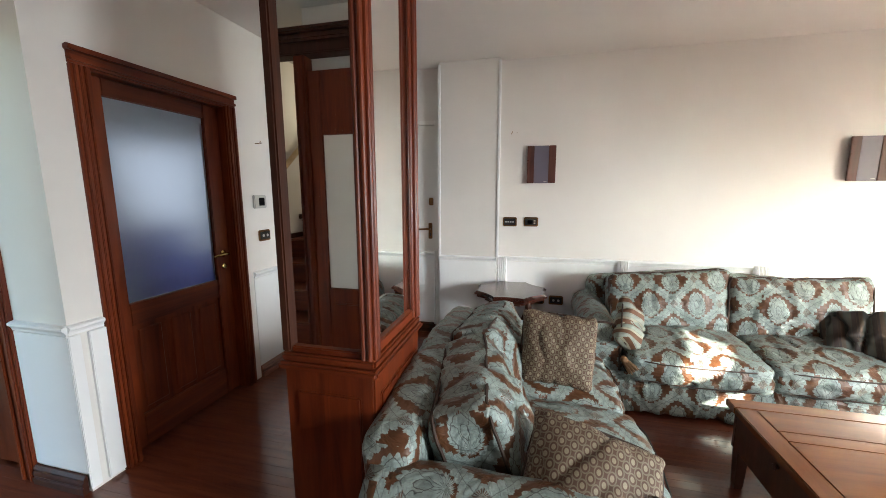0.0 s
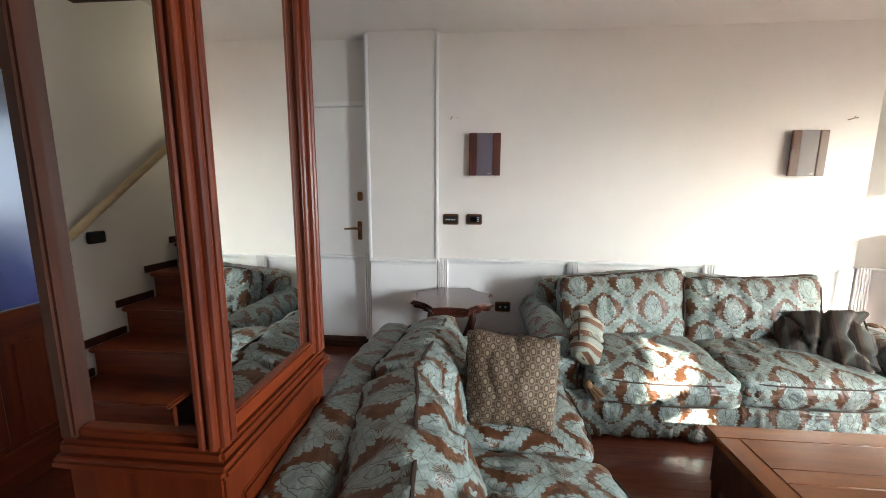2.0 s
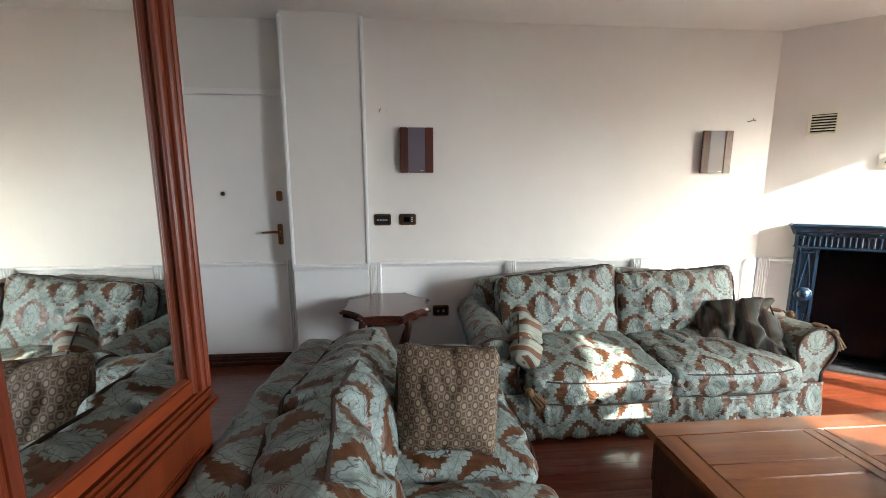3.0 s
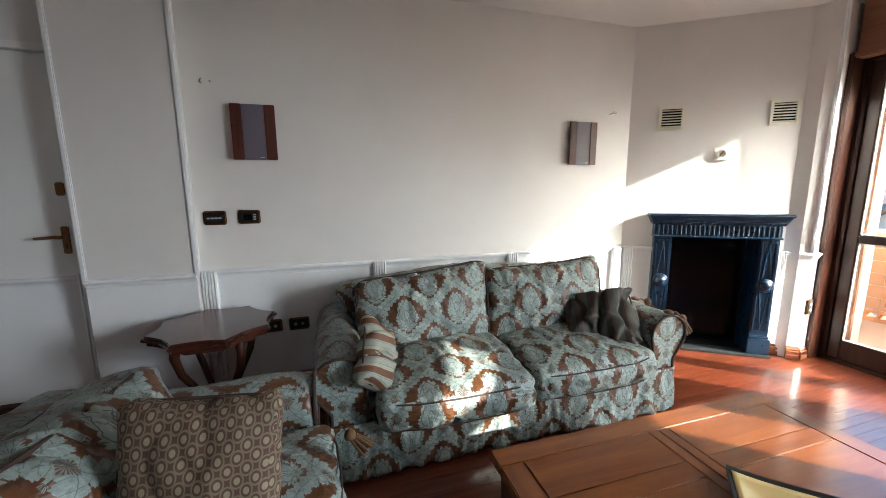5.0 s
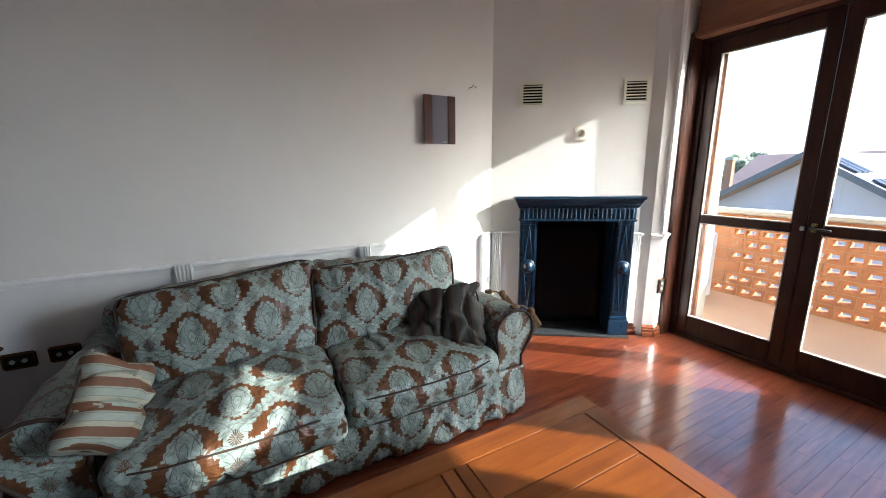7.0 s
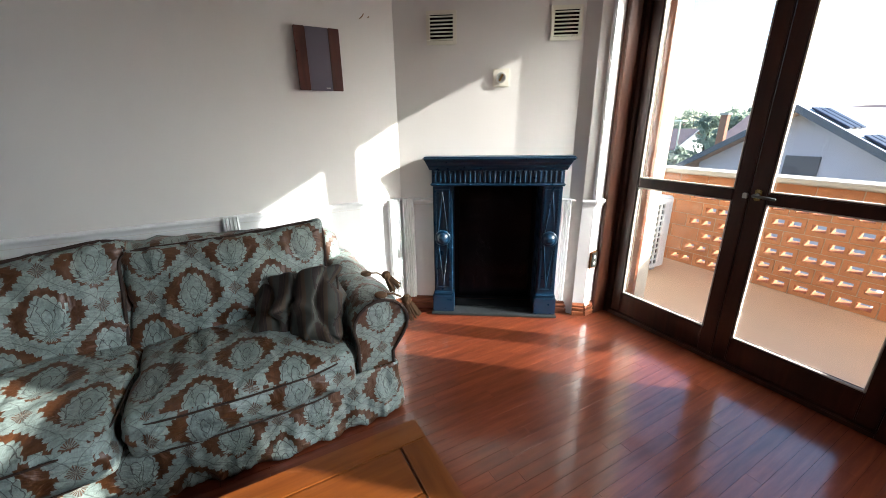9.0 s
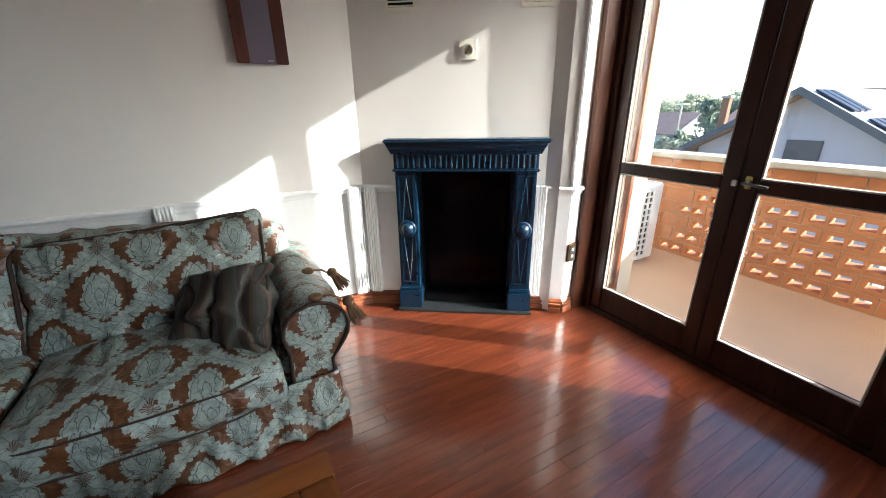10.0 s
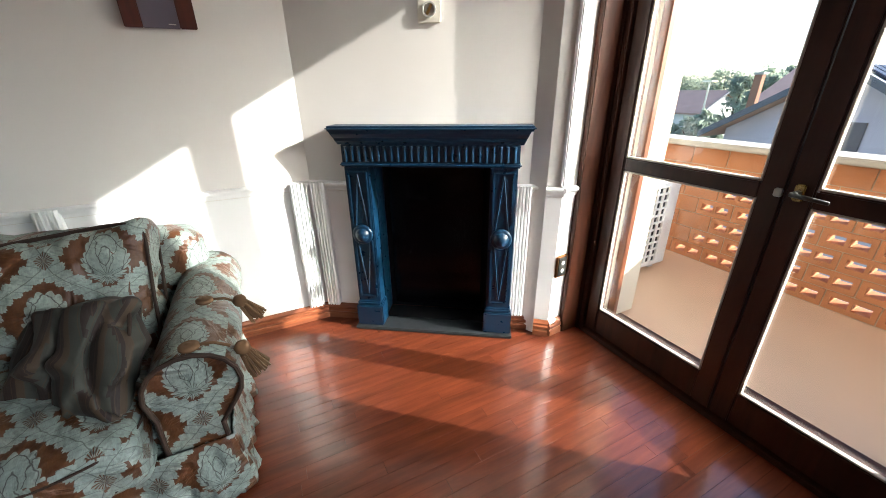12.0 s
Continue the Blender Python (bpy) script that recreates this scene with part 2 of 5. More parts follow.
FRAMEWOOD = wood("window_wood", (0.022, 0.007, 0.004), (0.050, 0.015, 0.007), 0.36, (9, 9, 1), 0.1)
BOXWOOD = wood("shutter_box_wood", (0.13, 0.042, 0.018), (0.22, 0.075, 0.030), 0.4, (9, 1, 9), 0.1)
for m, spec in ((MAHOGANY, 0.3), (MAHOGANY_ACROSS, 0.3), (FLOORWOOD, 0.12), (TABLEWOOD, 0.15), (TABLEWOOD_Y, 0.15), (FRAMEWOOD, 0.22), (DARKWOOD, 0.25)):
    m.node_tree.nodes["Principled BSDF"].inputs["Specular IOR Level"].default_value = spec
for m in (FLOORWOOD, TABLEWOOD, TABLEWOOD_Y):
    m.node_tree.nodes["Principled BSDF"].inputs["Coat Roughness"].default_value = 0.16
DAMASK = damask("damask_cloth", (0.068, 0.024, 0.007), (0.235, 0.288, 0.268))
STRIPE = stripes("stripe_cloth", ((0.24, 0.27, 0.23), (0.12, 0.045, 0.016), (0.30, 0.29, 0.22)), 0.075, "UV", 0)
DARKSTRIPE = stripes("dark_stripe_cloth", ((0.038, 0.042, 0.034), (0.017, 0.009, 0.006), (0.055, 0.034, 0.018)), 0.085)
HONEY = honeycomb("drop_cloth", (0.070, 0.030, 0.014), (0.23, 0.19, 0.125))
PIPE = mat("piping_cloth", (0.032, 0.016, 0.009), 0.8)
TASSEL = mat("tassel_thread", (0.12, 0.062, 0.024), 0.8)
TEAL = paint("teal_paint", (0.002, 0.017, 0.041), 0.32, 30, 0.06, 0.03)
SLATE = paint("slate", (0.014, 0.017, 0.020), 0.5, 30, 0.2, 0.1)
BLACKGLASS = mat("black_glass", (0.002, 0.002, 0.003), 0.15, 0.0, 0.1)
BLACK = mat("black_plastic", (0.012, 0.011, 0.010), 0.35)
MATTBLACK = mat("firebox_black", (0.005, 0.005, 0.006), 0.7, 0.0, 0.1)
BRASS = mat("brass", (0.62, 0.42, 0.16), 0.25, 1.0)
BRONZE = mat("bronze", (0.20, 0.10, 0.04), 0.35, 1.0)
STEEL = mat("steel", (0.6, 0.58, 0.55), 0.3, 1.0)
MIRROR = mat("mirror_silver", (0.90, 0.92, 0.90), 0.015, 1.0)
IVORY = paint("ivory_plastic", (0.72, 0.69, 0.60), 0.35, 40, 0.03, 0.02)
GREYPLASTIC = mat("grey_plastic", (0.42, 0.42, 0.40), 0.4)
LILAC = mat("lilac_satin_glass", (0.125, 0.11, 0.145), 0.3)
REDWOOD = wood("sconce_wood", (0.045, 0.009, 0.005), (0.10, 0.021, 0.011), 0.3, (9, 9, 1), 1.0)
REDWOOD.node_tree.nodes["Principled BSDF"].inputs["Coat Roughness"].default_value = 0.03
GOLD = mat("gold_lacquer", (0.70, 0.52, 0.22), 0.35, 0.6)
TERRACOTTA = paint("terracotta", (0.54, 0.23, 0.10), 0.8, 80, 0.2, 0.3)
MORTAR = paint("mortar", (0.56, 0.44, 0.33), 0.9, 80, 0.2, 0.3)
BALCONYTILE = paint("balcony_tile", (0.74, 0.50, 0.31), 0.5, 50, 0.12, 0.1)
CAPSTONE = paint("cap_stone", (0.50, 0.46, 0.40), 0.8, 60, 0.1, 0.2)
RENDERWALL = paint("outer_plaster", (0.62, 0.55, 0.42), 0.85, 60, 0.1, 0.2)
ACWHITE = paint("unit_white", (0.75, 0.75, 0.72), 0.4, 30, 0.05, 0.02)
HOUSEWALL = paint("house_plaster", (0.43, 0.41, 0.48), 0.9, 6, 0.1, 0.05)
HOUSEWHITE = paint("house_white", (0.66, 0.65, 0.64), 0.9, 6, 0.1, 0.05)
ROOFDARK = paint("fascia_dark", (0.10, 0.105, 0.125), 0.7, 8, 0.1, 0.1)
# tile red lightened towards pink to carry the haze over the far roofs
HAZYTILE = paint("hazy_roof_tile", (0.42, 0.26, 0.21), 0.85, 12, 0.25, 0.3)
SOLAR = mat("solar_cell", (0.02, 0.025, 0.05), 0.45, 0.0, 0.2)
SOLARROOF = paint("pale_sheet_roof", (0.62, 0.62, 0.63), 0.5, 8, 0.1, 0.1)
SHUTTER = paint("house_shutter", (0.11, 0.10, 0.11), 0.7, 20, 0.1, 0.1)
BARK = paint("bark", (0.09, 0.065, 0.045), 0.9, 20, 0.2, 0.4)
# leaf green paled, with distance haze put into the colour
HAZYLEAF = paint("leaf", (0.27, 0.31, 0.25), 0.7, 5, 0.4, 0.1)


def see_through(m, colour, share):
    """Let part of the light pass through a thin sheet."""
    k = Nodes(m)
    tr = k.t.nodes.new("ShaderNodeBsdfTranslucent")
    tr.inputs[0].default_value = (*colour, 1)
    mx = k.t.nodes.new("ShaderNodeMixShader")
    mx.inputs[0].default_value = share
    k.t.links.new(k.b.outputs[0], mx.inputs[1])
    k.t.links.new(tr.outputs[0], mx.inputs[2])
    k.t.links.new(mx.outputs[0], k.t.nodes["Material Output"].inputs[0])


see_through(HAZYLEAF, (0.42, 0.48, 0.36), 0.55)
# translucent blue that gives the frosted pane its blue lower glow
BLUESHEET = paint("blue_sheet", (0.05, 0.14, 0.45), 0.8, 30, 0.2, 0.1)
see_through(BLUESHEET, (0.02, 0.17, 0.62), 0.85)
GRASS = paint("grass", (0.10, 0.12, 0.05), 0.95, 0.8, 0.4, 0.1)
BRICKCHIM = paint("chimney_brick", (0.36, 0.17, 0.10), 0.9, 10, 0.2, 0.3)

GLASS = mat("pane_glass", (1, 1, 1), 0.0)
GLASS.node_tree.nodes["Principled BSDF"].inputs["Transmission Weight"].default_value = 1.0
GLASS.node_tree.nodes["Principled BSDF"].inputs["IOR"].default_value = 1.45
FROST = mat("frosted_glass", (0.68, 0.76, 0.92), 0.30, 0.0, 0.2)
FROST.node_tree.nodes["Principled BSDF"].inputs["Transmission Weight"].default_value = 0.92


# ---- mesh helpers ----
def box(bm, lo, hi, m=None):
    vs = [Vector((x, y, z)) for x in (lo[0], hi[0]) for y in (lo[1], hi[1]) for z in (lo[2], hi[2])]
    vs = [bm.verts.new(m @ v if m else v) for v in vs]
    for f in ((0, 1, 3, 2), (4, 6, 7, 5), (0, 4, 5, 1), (2, 3, 7, 6), (0, 2, 6, 4), (1, 5, 7, 3)):
        bm.faces.new([vs[i] for i in f])
    return bm


def bevel(bm, size, segments=2):
    bmesh.ops.bevel(bm, geom=bm.edges[:], offset=size, segments=segments, affect="EDGES", clamp_overlap=True)
    return bm


def bbox(lo, hi, size=0.004, segments=2):
    return bevel(box(bmesh.new(), lo, hi), size, segments)


def prism(outline, lo, hi, axis="z"):
    """Extrude an outline of points (a, b): along z as (x, y), along y as (x, z), along x as (y, z)."""
    bm = bmesh.new()

    def at(p, h):
        return {"z": (p[0], p[1], h), "y": (p[0], h, p[1]), "x": (h, p[0], p[1])}[axis]

    a = [bm.verts.new(at(p, lo)) for p in outline]
    b = [bm.verts.new(at(p, hi)) for p in outline]
    n = len(outline)
    for i in range(n):
        bm.faces.new((a[i], a[(i + 1) % n], b[(i + 1) % n], b[i]))
    bm.faces.new(a[::-1])
    bm.faces.new(b)
    bmesh.ops.recalc_face_normals(bm, faces=bm.faces[:])
    return bm


def lathe(profile, steps=24):
    """Turn a profile of (radius, height) round z."""
    bm = bmesh.new()
    rings = []
    for r, h in profile:
        rings.append([bm.verts.new((r * math.cos(2 * math.pi * i / steps), r * math.sin(2 * math.pi * i / steps), h)) for i in range(steps)])
    for a, b in zip(rings, rings[1:]):
        for i in range(steps):
            bm.faces.new((a[i], a[(i + 1) % steps], b[(i + 1) % steps], b[i]))
    bm.faces.new(rings[0][::-1])
    bm.faces.new(rings[-1])
    return bm


def tube(points, radius, sides=8):
    """A round bar along points; radius is one number or one for each point."""
    bm = bmesh.new()
    pts = [Vector(p) for p in points]
    rad = radius if isinstance(radius, (list, tuple)) else [radius] * len(pts)
    rings = []
    for i, p in enumerate(pts):
        d = (pts[min(i + 1, len(pts) - 1)] - pts[max(i - 1, 0)]).normalized()
        u = d.orthogonal().normalized() if i == 0 else (u - d * u.dot(d)).normalized()
        w = d.cross(u)
        rings.append([bm.verts.new(p + (u * math.cos(2 * math.pi * k / sides) + w * math.sin(2 * math.pi * k / sides)) * rad[i]) for k in range(sides)])
    for a, b in zip(rings, rings[1:]):
        for k in range(sides):
            bm.faces.new((a[k], a[(k + 1) % sides], b[(k + 1) % sides], b[k]))
    bm.faces.new(rings[0][::-1])
    bm.faces.new(rings[-1])
    return bm


def soft(size, radius, puff=(0, 0, 0), wrinkle=0.0, seed=0, cuts=22, fold=7.0):
    """A stuffed block: rounded box, swollen along each axis, with folds."""
    bm = bmesh.new()
    bmesh.ops.create_cube(bm, size=1.0)
    bmesh.ops.subdivide_edges(bm, edges=bm.edges[:], cuts=cuts, use_grid_fill=True)
    h = Vector(size) / 2
    r = min(radius, *(h * 0.98))
    off = Vector((seed * 3.1, seed * 1.7, seed * 2.3))
    for v in bm.verts:
        p = Vector([2 * c * k for c, k in zip(v.co, h)])
        inner = Vector([max(-k + r, min(k - r, c)) for c, k in zip(p, h)])
        d = p - inner
        p = inner + d.normalized() * r if d.length > 1e-6 else p
        t = [1 - min(1, abs(c / k)) ** 2.2 for c, k in zip(p, h)]
        p = p + Vector((math.copysign(puff[0] * t[1] * t[2], p.x), math.copysign(puff[1] * t[0] * t[2], p.y), math.copysign(puff[2] * t[0] * t[1], p.z)))
        if wrinkle:
            q = Vector((p.x * fold, p.y * fold * 0.6, p.z * fold)) + off
            n = noise.fractal(q, 1.0, 2.0, 3)
            ridge = (1 - min(1, abs(noise.noise(q * 0.9 + Vector((n * 0.5, n * 0.4, 0)))) * 2.4)) ** 2
            pull = (1 - min(1, abs(noise.noise(Vector((q.x * 1.7, q.y * 0.45, q.z * 0.8)) + off)) * 3.0)) ** 2
            p = p + p.normalized() * wrinkle * (n * 0.6 + ridge * 0.7 - pull * 0.9)
        v.co = p
    return bm


def moved(bm, m):
    bm.transform(m)
    return bm


def joined(*bms):
    """Several shells of one and the same part."""
    out = bmesh.new()
    for b in bms:
        me = bpy.data.meshes.new("shell")
        b.to_mesh(me)
        b.free()
        out.from_mesh(me)
        bpy.data.meshes.remove(me)
    return out


def finish(bm, material, smooth=False, cloth=False):
    if cloth:
        uv = bm.loops.layers.uv.new("UVMap")
        bm.normal_update()
        for f in bm.faces:
            n = [abs(c) for c in f.normal]
            ax = n.index(max(n))
            for lp in f.loops:
                c = lp.vert.co
                lp[uv].uv = ((c.y, c.z), (c.x, c.z), (c.x, c.y))[ax]
    me = bpy.data.meshes.new("mesh")
    bm.to_mesh(me)
    bm.free()
    me.materials.append(material)
    if smooth:
        me.polygons.foreach_set("use_smooth", [True] * len(me.polygons))
    return me


def part(name, bm, material, parent, label="", smooth=False, cloth=False):
    ob = new(name, finish(bm, material, smooth, cloth))
    ob.parent = parent
    return tagged(ob, label)


def thing(name, label, category, group="", m=None):
    ob = tagged(new(name), label, category, group)
    if m:
        ob.matrix_world = m
    return ob


def structure(name, bm, material, label=""):
    return tagged(new(name, finish(bm, material)), label, name.split("_")[0], kind="structure")


# ---- structure ----
BACK, WEST, EAST, SOUTH, TOP = 3.35, -1.97, 4.20, -2.7, 2.59
DIAG = Vector((2.94, 3.35, 0))                       # where the slanting wall leaves the back wall
DD, DN = Vector((0.829, -0.559, 0)), Vector((-0.559, -0.829, 0))


def on_diag(s, out=0.0, z=0.0):
    return DIAG + DD * s + DN * out + Vector((0, 0, z))


DIAG_M = Matrix(((DD.x, -DN.x, 0, DIAG.x), (DD.y, -DN.y, 0, DIAG.y), (0, 0, 1, 0), (0, 0, 0, 1)))   # x along the wall, -y into the room

ground = structure("ground", box(bmesh.new(), (-600, -600, -6.6), (600, 600, -6.5)), GRASS, "wide flat green ground below the house")
floor = structure("floor", box(bmesh.new(), (-3.6, SOUTH - 0.1, -0.12), (4.5, 3.6, -0.012)), GAP, "dark subfloor under reddish hardwood planks")
ceiling = structure("ceiling", box(bmesh.new(), (-3.7, SOUTH - 0.2, TOP), (4.6, 3.8, TOP + 0.15)), CEIL, "plain white plaster ceiling")
structure("wall_lower_storeys", box(bmesh.new(), (-3.7, SOUTH - 0.2, -6.5), (4.5, 5.3, -0.31)), RENDERWALL, "cream outer wall of the storeys below")
structure("wall_north", box(bmesh.new(), (-0.25, BACK, 0), (3.2, BACK + 0.3, TOP)), WHITE, "white painted plaster wall")
structure("wall_north_pier", box(bmesh.new(), (-0.80, BACK - 0.075, 0), (-0.25, BACK + 0.3, TOP)), WHITE, "white pier standing proud of the wall")
structure("wall_entrance", joined(box(bmesh.new(), (-2.2, BACK + 0.06, 0), (-1.80, BACK + 0.3, TOP)), box(bmesh.new(), (-1.80, BACK + 0.06, 2.10), (-0.80, BACK + 0.3, TOP))), WHITE, "white wall round the entrance door")
wall_d = structure("wall_diagonal", joined(prism([(0, 0), (0.34, 0), (0.34, 0.96), (0.98, 0.96), (0.98, 0), (1.35, 0), (1.35, TOP), (0, TOP)], 0, 0.24, "y"), box(bmesh.new(), (0, 0.24, 0), (1.35, 0.5, TOP))), WHITE, "white slanting wall behind the fireplace")
wall_d.matrix_world = DIAG_M
structure("wall_corner_pier", prism([(3.86, 2.78), (3.93, 2.625), (3.985, 2.575), (4.22, 2.60), (4.5, 2.56), (4.5, 3.0), (4.1, 3.0)], 0, TOP), WHITE, "narrow white pier beside the balcony door")
Y1, Y2, Z1 = 1.10, 2.535, 2.23            # first balcony door's opening
U1, U2 = -1.00, -0.10                     # second balcony door's opening, unseen, placed to suit the sun patches
structure("wall_east", joined(box(bmesh.new(), (EAST, U2, 0), (4.5, Y1, TOP)), box(bmesh.new(), (EAST, SOUTH, 0), (4.5, U1, TOP)),
                              box(bmesh.new(), (EAST, Y1, Z1), (4.5, 2.60, TOP)), box(bmesh.new(), (EAST, U1, Z1 + 0.22), (4.5, U2, TOP))), WHITE, "white wall with two balcony doors")
structure("wall_east_reveal", joined(box(bmesh.new(), (4.32, Y2, 0), (4.64, 2.9, Z1)), box(bmesh.new(), (4.501, SOUTH, -0.4), (4.53, U1, 3.0)), box(bmesh.new(), (4.501, U2, -0.4), (4.53, Y1, 3.0)), box(bmesh.new(), (4.501, U1, Z1 + 0.22), (4.53, U2, 3.0)), box(bmesh.new(), (4.501, 2.6, -0.4), (4.53, 5.3, 3.0)),
          box(bmesh.new(), (4.501, Y1, Z1), (4.53, 2.6, 3.0))), RENDERWALL, "sunlit cream outer plaster")
structure("wall_south", joined(box(bmesh.new(), (-3.7, SOUTH - 0.2, 0), (0.0, SOUTH, TOP)), box(bmesh.new(), (2.4, SOUTH - 0.2, 0), (4.5, SOUTH, TOP)),
          box(bmesh.new(), (0.0, SOUTH - 0.2, 0), (2.4, SOUTH, 0.85)), box(bmesh.new(), (0.0, SOUTH - 0.2, 2.15), (2.4, SOUTH, TOP)), box(bmesh.new(), (0.0, SOUTH - 0.2, 0.85), (2.4, SOUTH - 0.1, 2.15))), WHITE, "plain white wall")
structure("wall_west", joined(box(bmesh.new(), (WEST - 0.25, 2.06, 0), (WEST, 3.6, TOP)), box(bmesh.new(), (WEST - 0.25, 1.15, 2.06), (WEST, 2.06, TOP)),
                              box(bmesh.new(), (WEST - 0.34, 0.99, 0), (WEST + 0.004, 1.15, TOP))), WHITE, "white wall with the glazed inner door")
structure("wall_west_room", joined(box(bmesh.new(), (-3.7, 3.55, 0), (WEST - 0.25, 3.65, TOP)), box(bmesh.new(), (-3.7, 1.1, 0), (-3.6, 3.65, TOP))), WHITE, "pale wall of the room behind the glazed door")
structure("wall_stairs", joined(box(bmesh.new(), (-2.25, SOUTH, 0), (-2.1, 0.62, TOP)), box(bmesh.new(), (-2.25, 0.62, 2.1), (-2.1, 1.05, TOP))), WHITE, "plain white wall beside the stairs")
structure("wall_lobby", box(bmesh.new(), (-3.7, -0.2, 0), (-3.6, 1.1, TOP)), WHITE, "plain wall of the side lobby")


# pale panelling below the dado rail
def rail_run(length, z=0.83):
    """A moulded dado rail along x, its back on y = 0."""
    prof = [(0, 0), (0, -0.035), (-0.010, -0.035), (-0.012, -0.024), (-0.018, -0.014), (-0.026, -0.006), (-0.026, 0.004), (-0.016, 0.010), (0, 0.012)]
    return moved(prism(prof, 0, length, "x"), Matrix.Translation((0, 0, z)))


def fluted(width=0.085, height=0.838, flutes=4):
    """A flat pilaster with vertical flutes, its back on y = 0."""
    pts = [(0, 0), (0, -0.032)]
    w = width / (flutes + 0.6)
    for i in range(flutes):
        x = w * (i + 0.3)
        pts += [(x + w * 0.15, -0.040), (x + w * 0.35, -0.040), (x + w * 0.5, -0.027), (x + w * 0.7, -0.027), (x + w * 0.85, -0.040)]
    pts += [(width, -0.032), (width, 0)]
    return prism(pts[::-1], 0.10, height)


def skirting(length):
    """A tall moulded wooden skirting along x."""
    prof = [(0, 0), (-0.026, 0), (-0.026, 0.030), (-0.018, 0.036), (-0.024, 0.046), (-0.024, 0.060), (-0.016, 0.066), (-0.018, 0.078), (-0.008, 0.092), (0, 0.095)]
    return prism(prof, 0, length, "x")


def pose2(p, way):
    """A pose at p with x along way, for pieces with their back on a wall."""
    way = Vector(way).normalized()
    return Matrix(((way.x, -way.y, 0, p[0]), (way.y, way.x, 0, p[1]), (0, 0, 1, 0), (0, 0, 0, 1)))


RUNS = [((-0.25, BACK), (1, 0), 3.19), ((-0.80, BACK - 0.075), (1, 0), 0.55), ((DIAG.x, DIAG.y), DD, 0.26), (tuple(on_diag(1.08))[:2], DD, 0.13),
        ((WEST, 2.16), (0, 1), 1.25), ((3.985, 2.575), (0.994, 0.105), 0.21), ((3.93, 2.625), (0.74, -0.673), 0.078)]
for a, w, n in RUNS:
    if w == (0, 1):
        m = Matrix(((0, -1, 0, a[0]), (1, 0, 0, a[1]), (0, 0, 1, 0), (0, 0, 0, 1)))
    else:
        m = pose2(a, w)
    r = structure("trim_rail", rail_run(n), PANEL, "moulded white dado rail")
    r.matrix_world = m
    s = structure("baseboard", skirting(n), BASEWOOD, "moulded reddish wooden skirting board")
    s.matrix_world = m
    p = structure("trim_panel", box(bmesh.new(), (0, -0.004, 0.095), (n, 0.0, 0.79)), PANEL, "smooth white wainscot panel")
    p.matrix_world = m
for x in (-0.245, 0.81, 1.838, 2.83):
    f = structure("trim_pilaster", fluted(), PANEL, "fluted white wainscot pilaster")
    f.matrix_world = pose2((x, BACK - 0.004), (1, 0))
for x in (-0.885, -1.80):
    f = structure("trim_pilaster", fluted(0.085, 0.86), PANEL, "fluted white wainscot pilaster")
    f.matrix_world = pose2((x, BACK + 0.056), (1, 0))
f = structure("trim_pilaster", fluted(0.075), PANEL, "fluted white wainscot pilaster")
f.matrix_world = pose2(tuple(on_diag(0.015, 0.004))[:2], DD)
f = structure("trim_pilaster", fluted(0.075), PANEL, "fluted white wainscot pilaster")
f.matrix_world = pose2(tuple(on_diag(1.085, 0.004))[:2], DD)
# slender upright beads on the upper wall
for x, y, z in ((-0.25, BACK - 0.075, 0.83), (-0.80, BACK - 0.075, 0.83)):
    structure("trim_bead", bbox((x - 0.012, y - 0.012, z), (x + 0.014, y + 0.004, TOP - 0.02), 0.005), PANEL, "slender white upright bead")
structure("trim_bead", bbox((3.972, 2.562, 0.84), (4.0, 2.59, TOP - 0.01), 0.006), PANEL, "slender white upright bead")


# entrance door, painted white
def entrance_door():
    d = tagged(new("door_1"), "plain white painted entrance door, closed", "door", kind="structure")
    y = BACK + 0.075
    part("door_leaf", bbox((-1.755, y, 0.01), (-0.875, y + 0.05, 2.075), 0.003), DOORWHITE, d)
    for lo, hi in (((-1.80, y - 0.035, 0), (-1.758, y + 0.05, 2.115)), ((-0.872, y - 0.035, 0), (-0.83, y + 0.05, 2.115)), ((-1.758, y - 0.035, 2.078), (-0.872, y + 0.05, 2.115))):
        part("door_frame", bbox(lo, hi, 0.004), DOORWHITE, d)
    part("wainscot", bbox((-1.74, y - 0.008, 0.12), (-0.89, y, 0.80), 0.003), PANEL, d)
    part("rail", moved(rail_run(0.865), Matrix.Translation((-1.747, y, 0))), PANEL, d)
    # added dark moulding that stands for the dark gap under the door
    part("kick_board", moved(skirting(0.865), Matrix.Translation((-1.747, y, 0))), DARKWOOD, d)
    plate = part("handle_plate", bbox((-0.952, y - 0.010, 0.975), (-0.912, y, 1.135), 0.006), BRONZE, d, "aged bronze handle plate")
    part("lever", joined(tube([(-0.932, y - 0.008, 1.075), (-0.932, y - 0.055, 1.075)], 0.010), tube([(-0.932, y - 0.055, 1.075), (-0.96, y - 0.058, 1.078), (-1.05, y - 0.055, 1.072)], [0.011, 0.010, 0.008])), BRONZE, plate, smooth=True)
    part("key_hole", bbox((-0.937, y - 0.013, 1.005), (-0.927, y - 0.009, 1.035), 0.001), BLACK, plate)
    part("upper_lock", bbox((-0.945, y - 0.012, 1.31), (-0.900, y, 1.385), 0.010), BRONZE, d, "oval bronze upper lock")
    part("peephole", moved(lathe([(0.016, 0), (0.016, 0.006), (0.010, 0.010)], 16), Matrix.Translation((-1.336, y, 1.365)) @ pose(0, 0, 0, 90)), BLACK, d)


entrance_door()


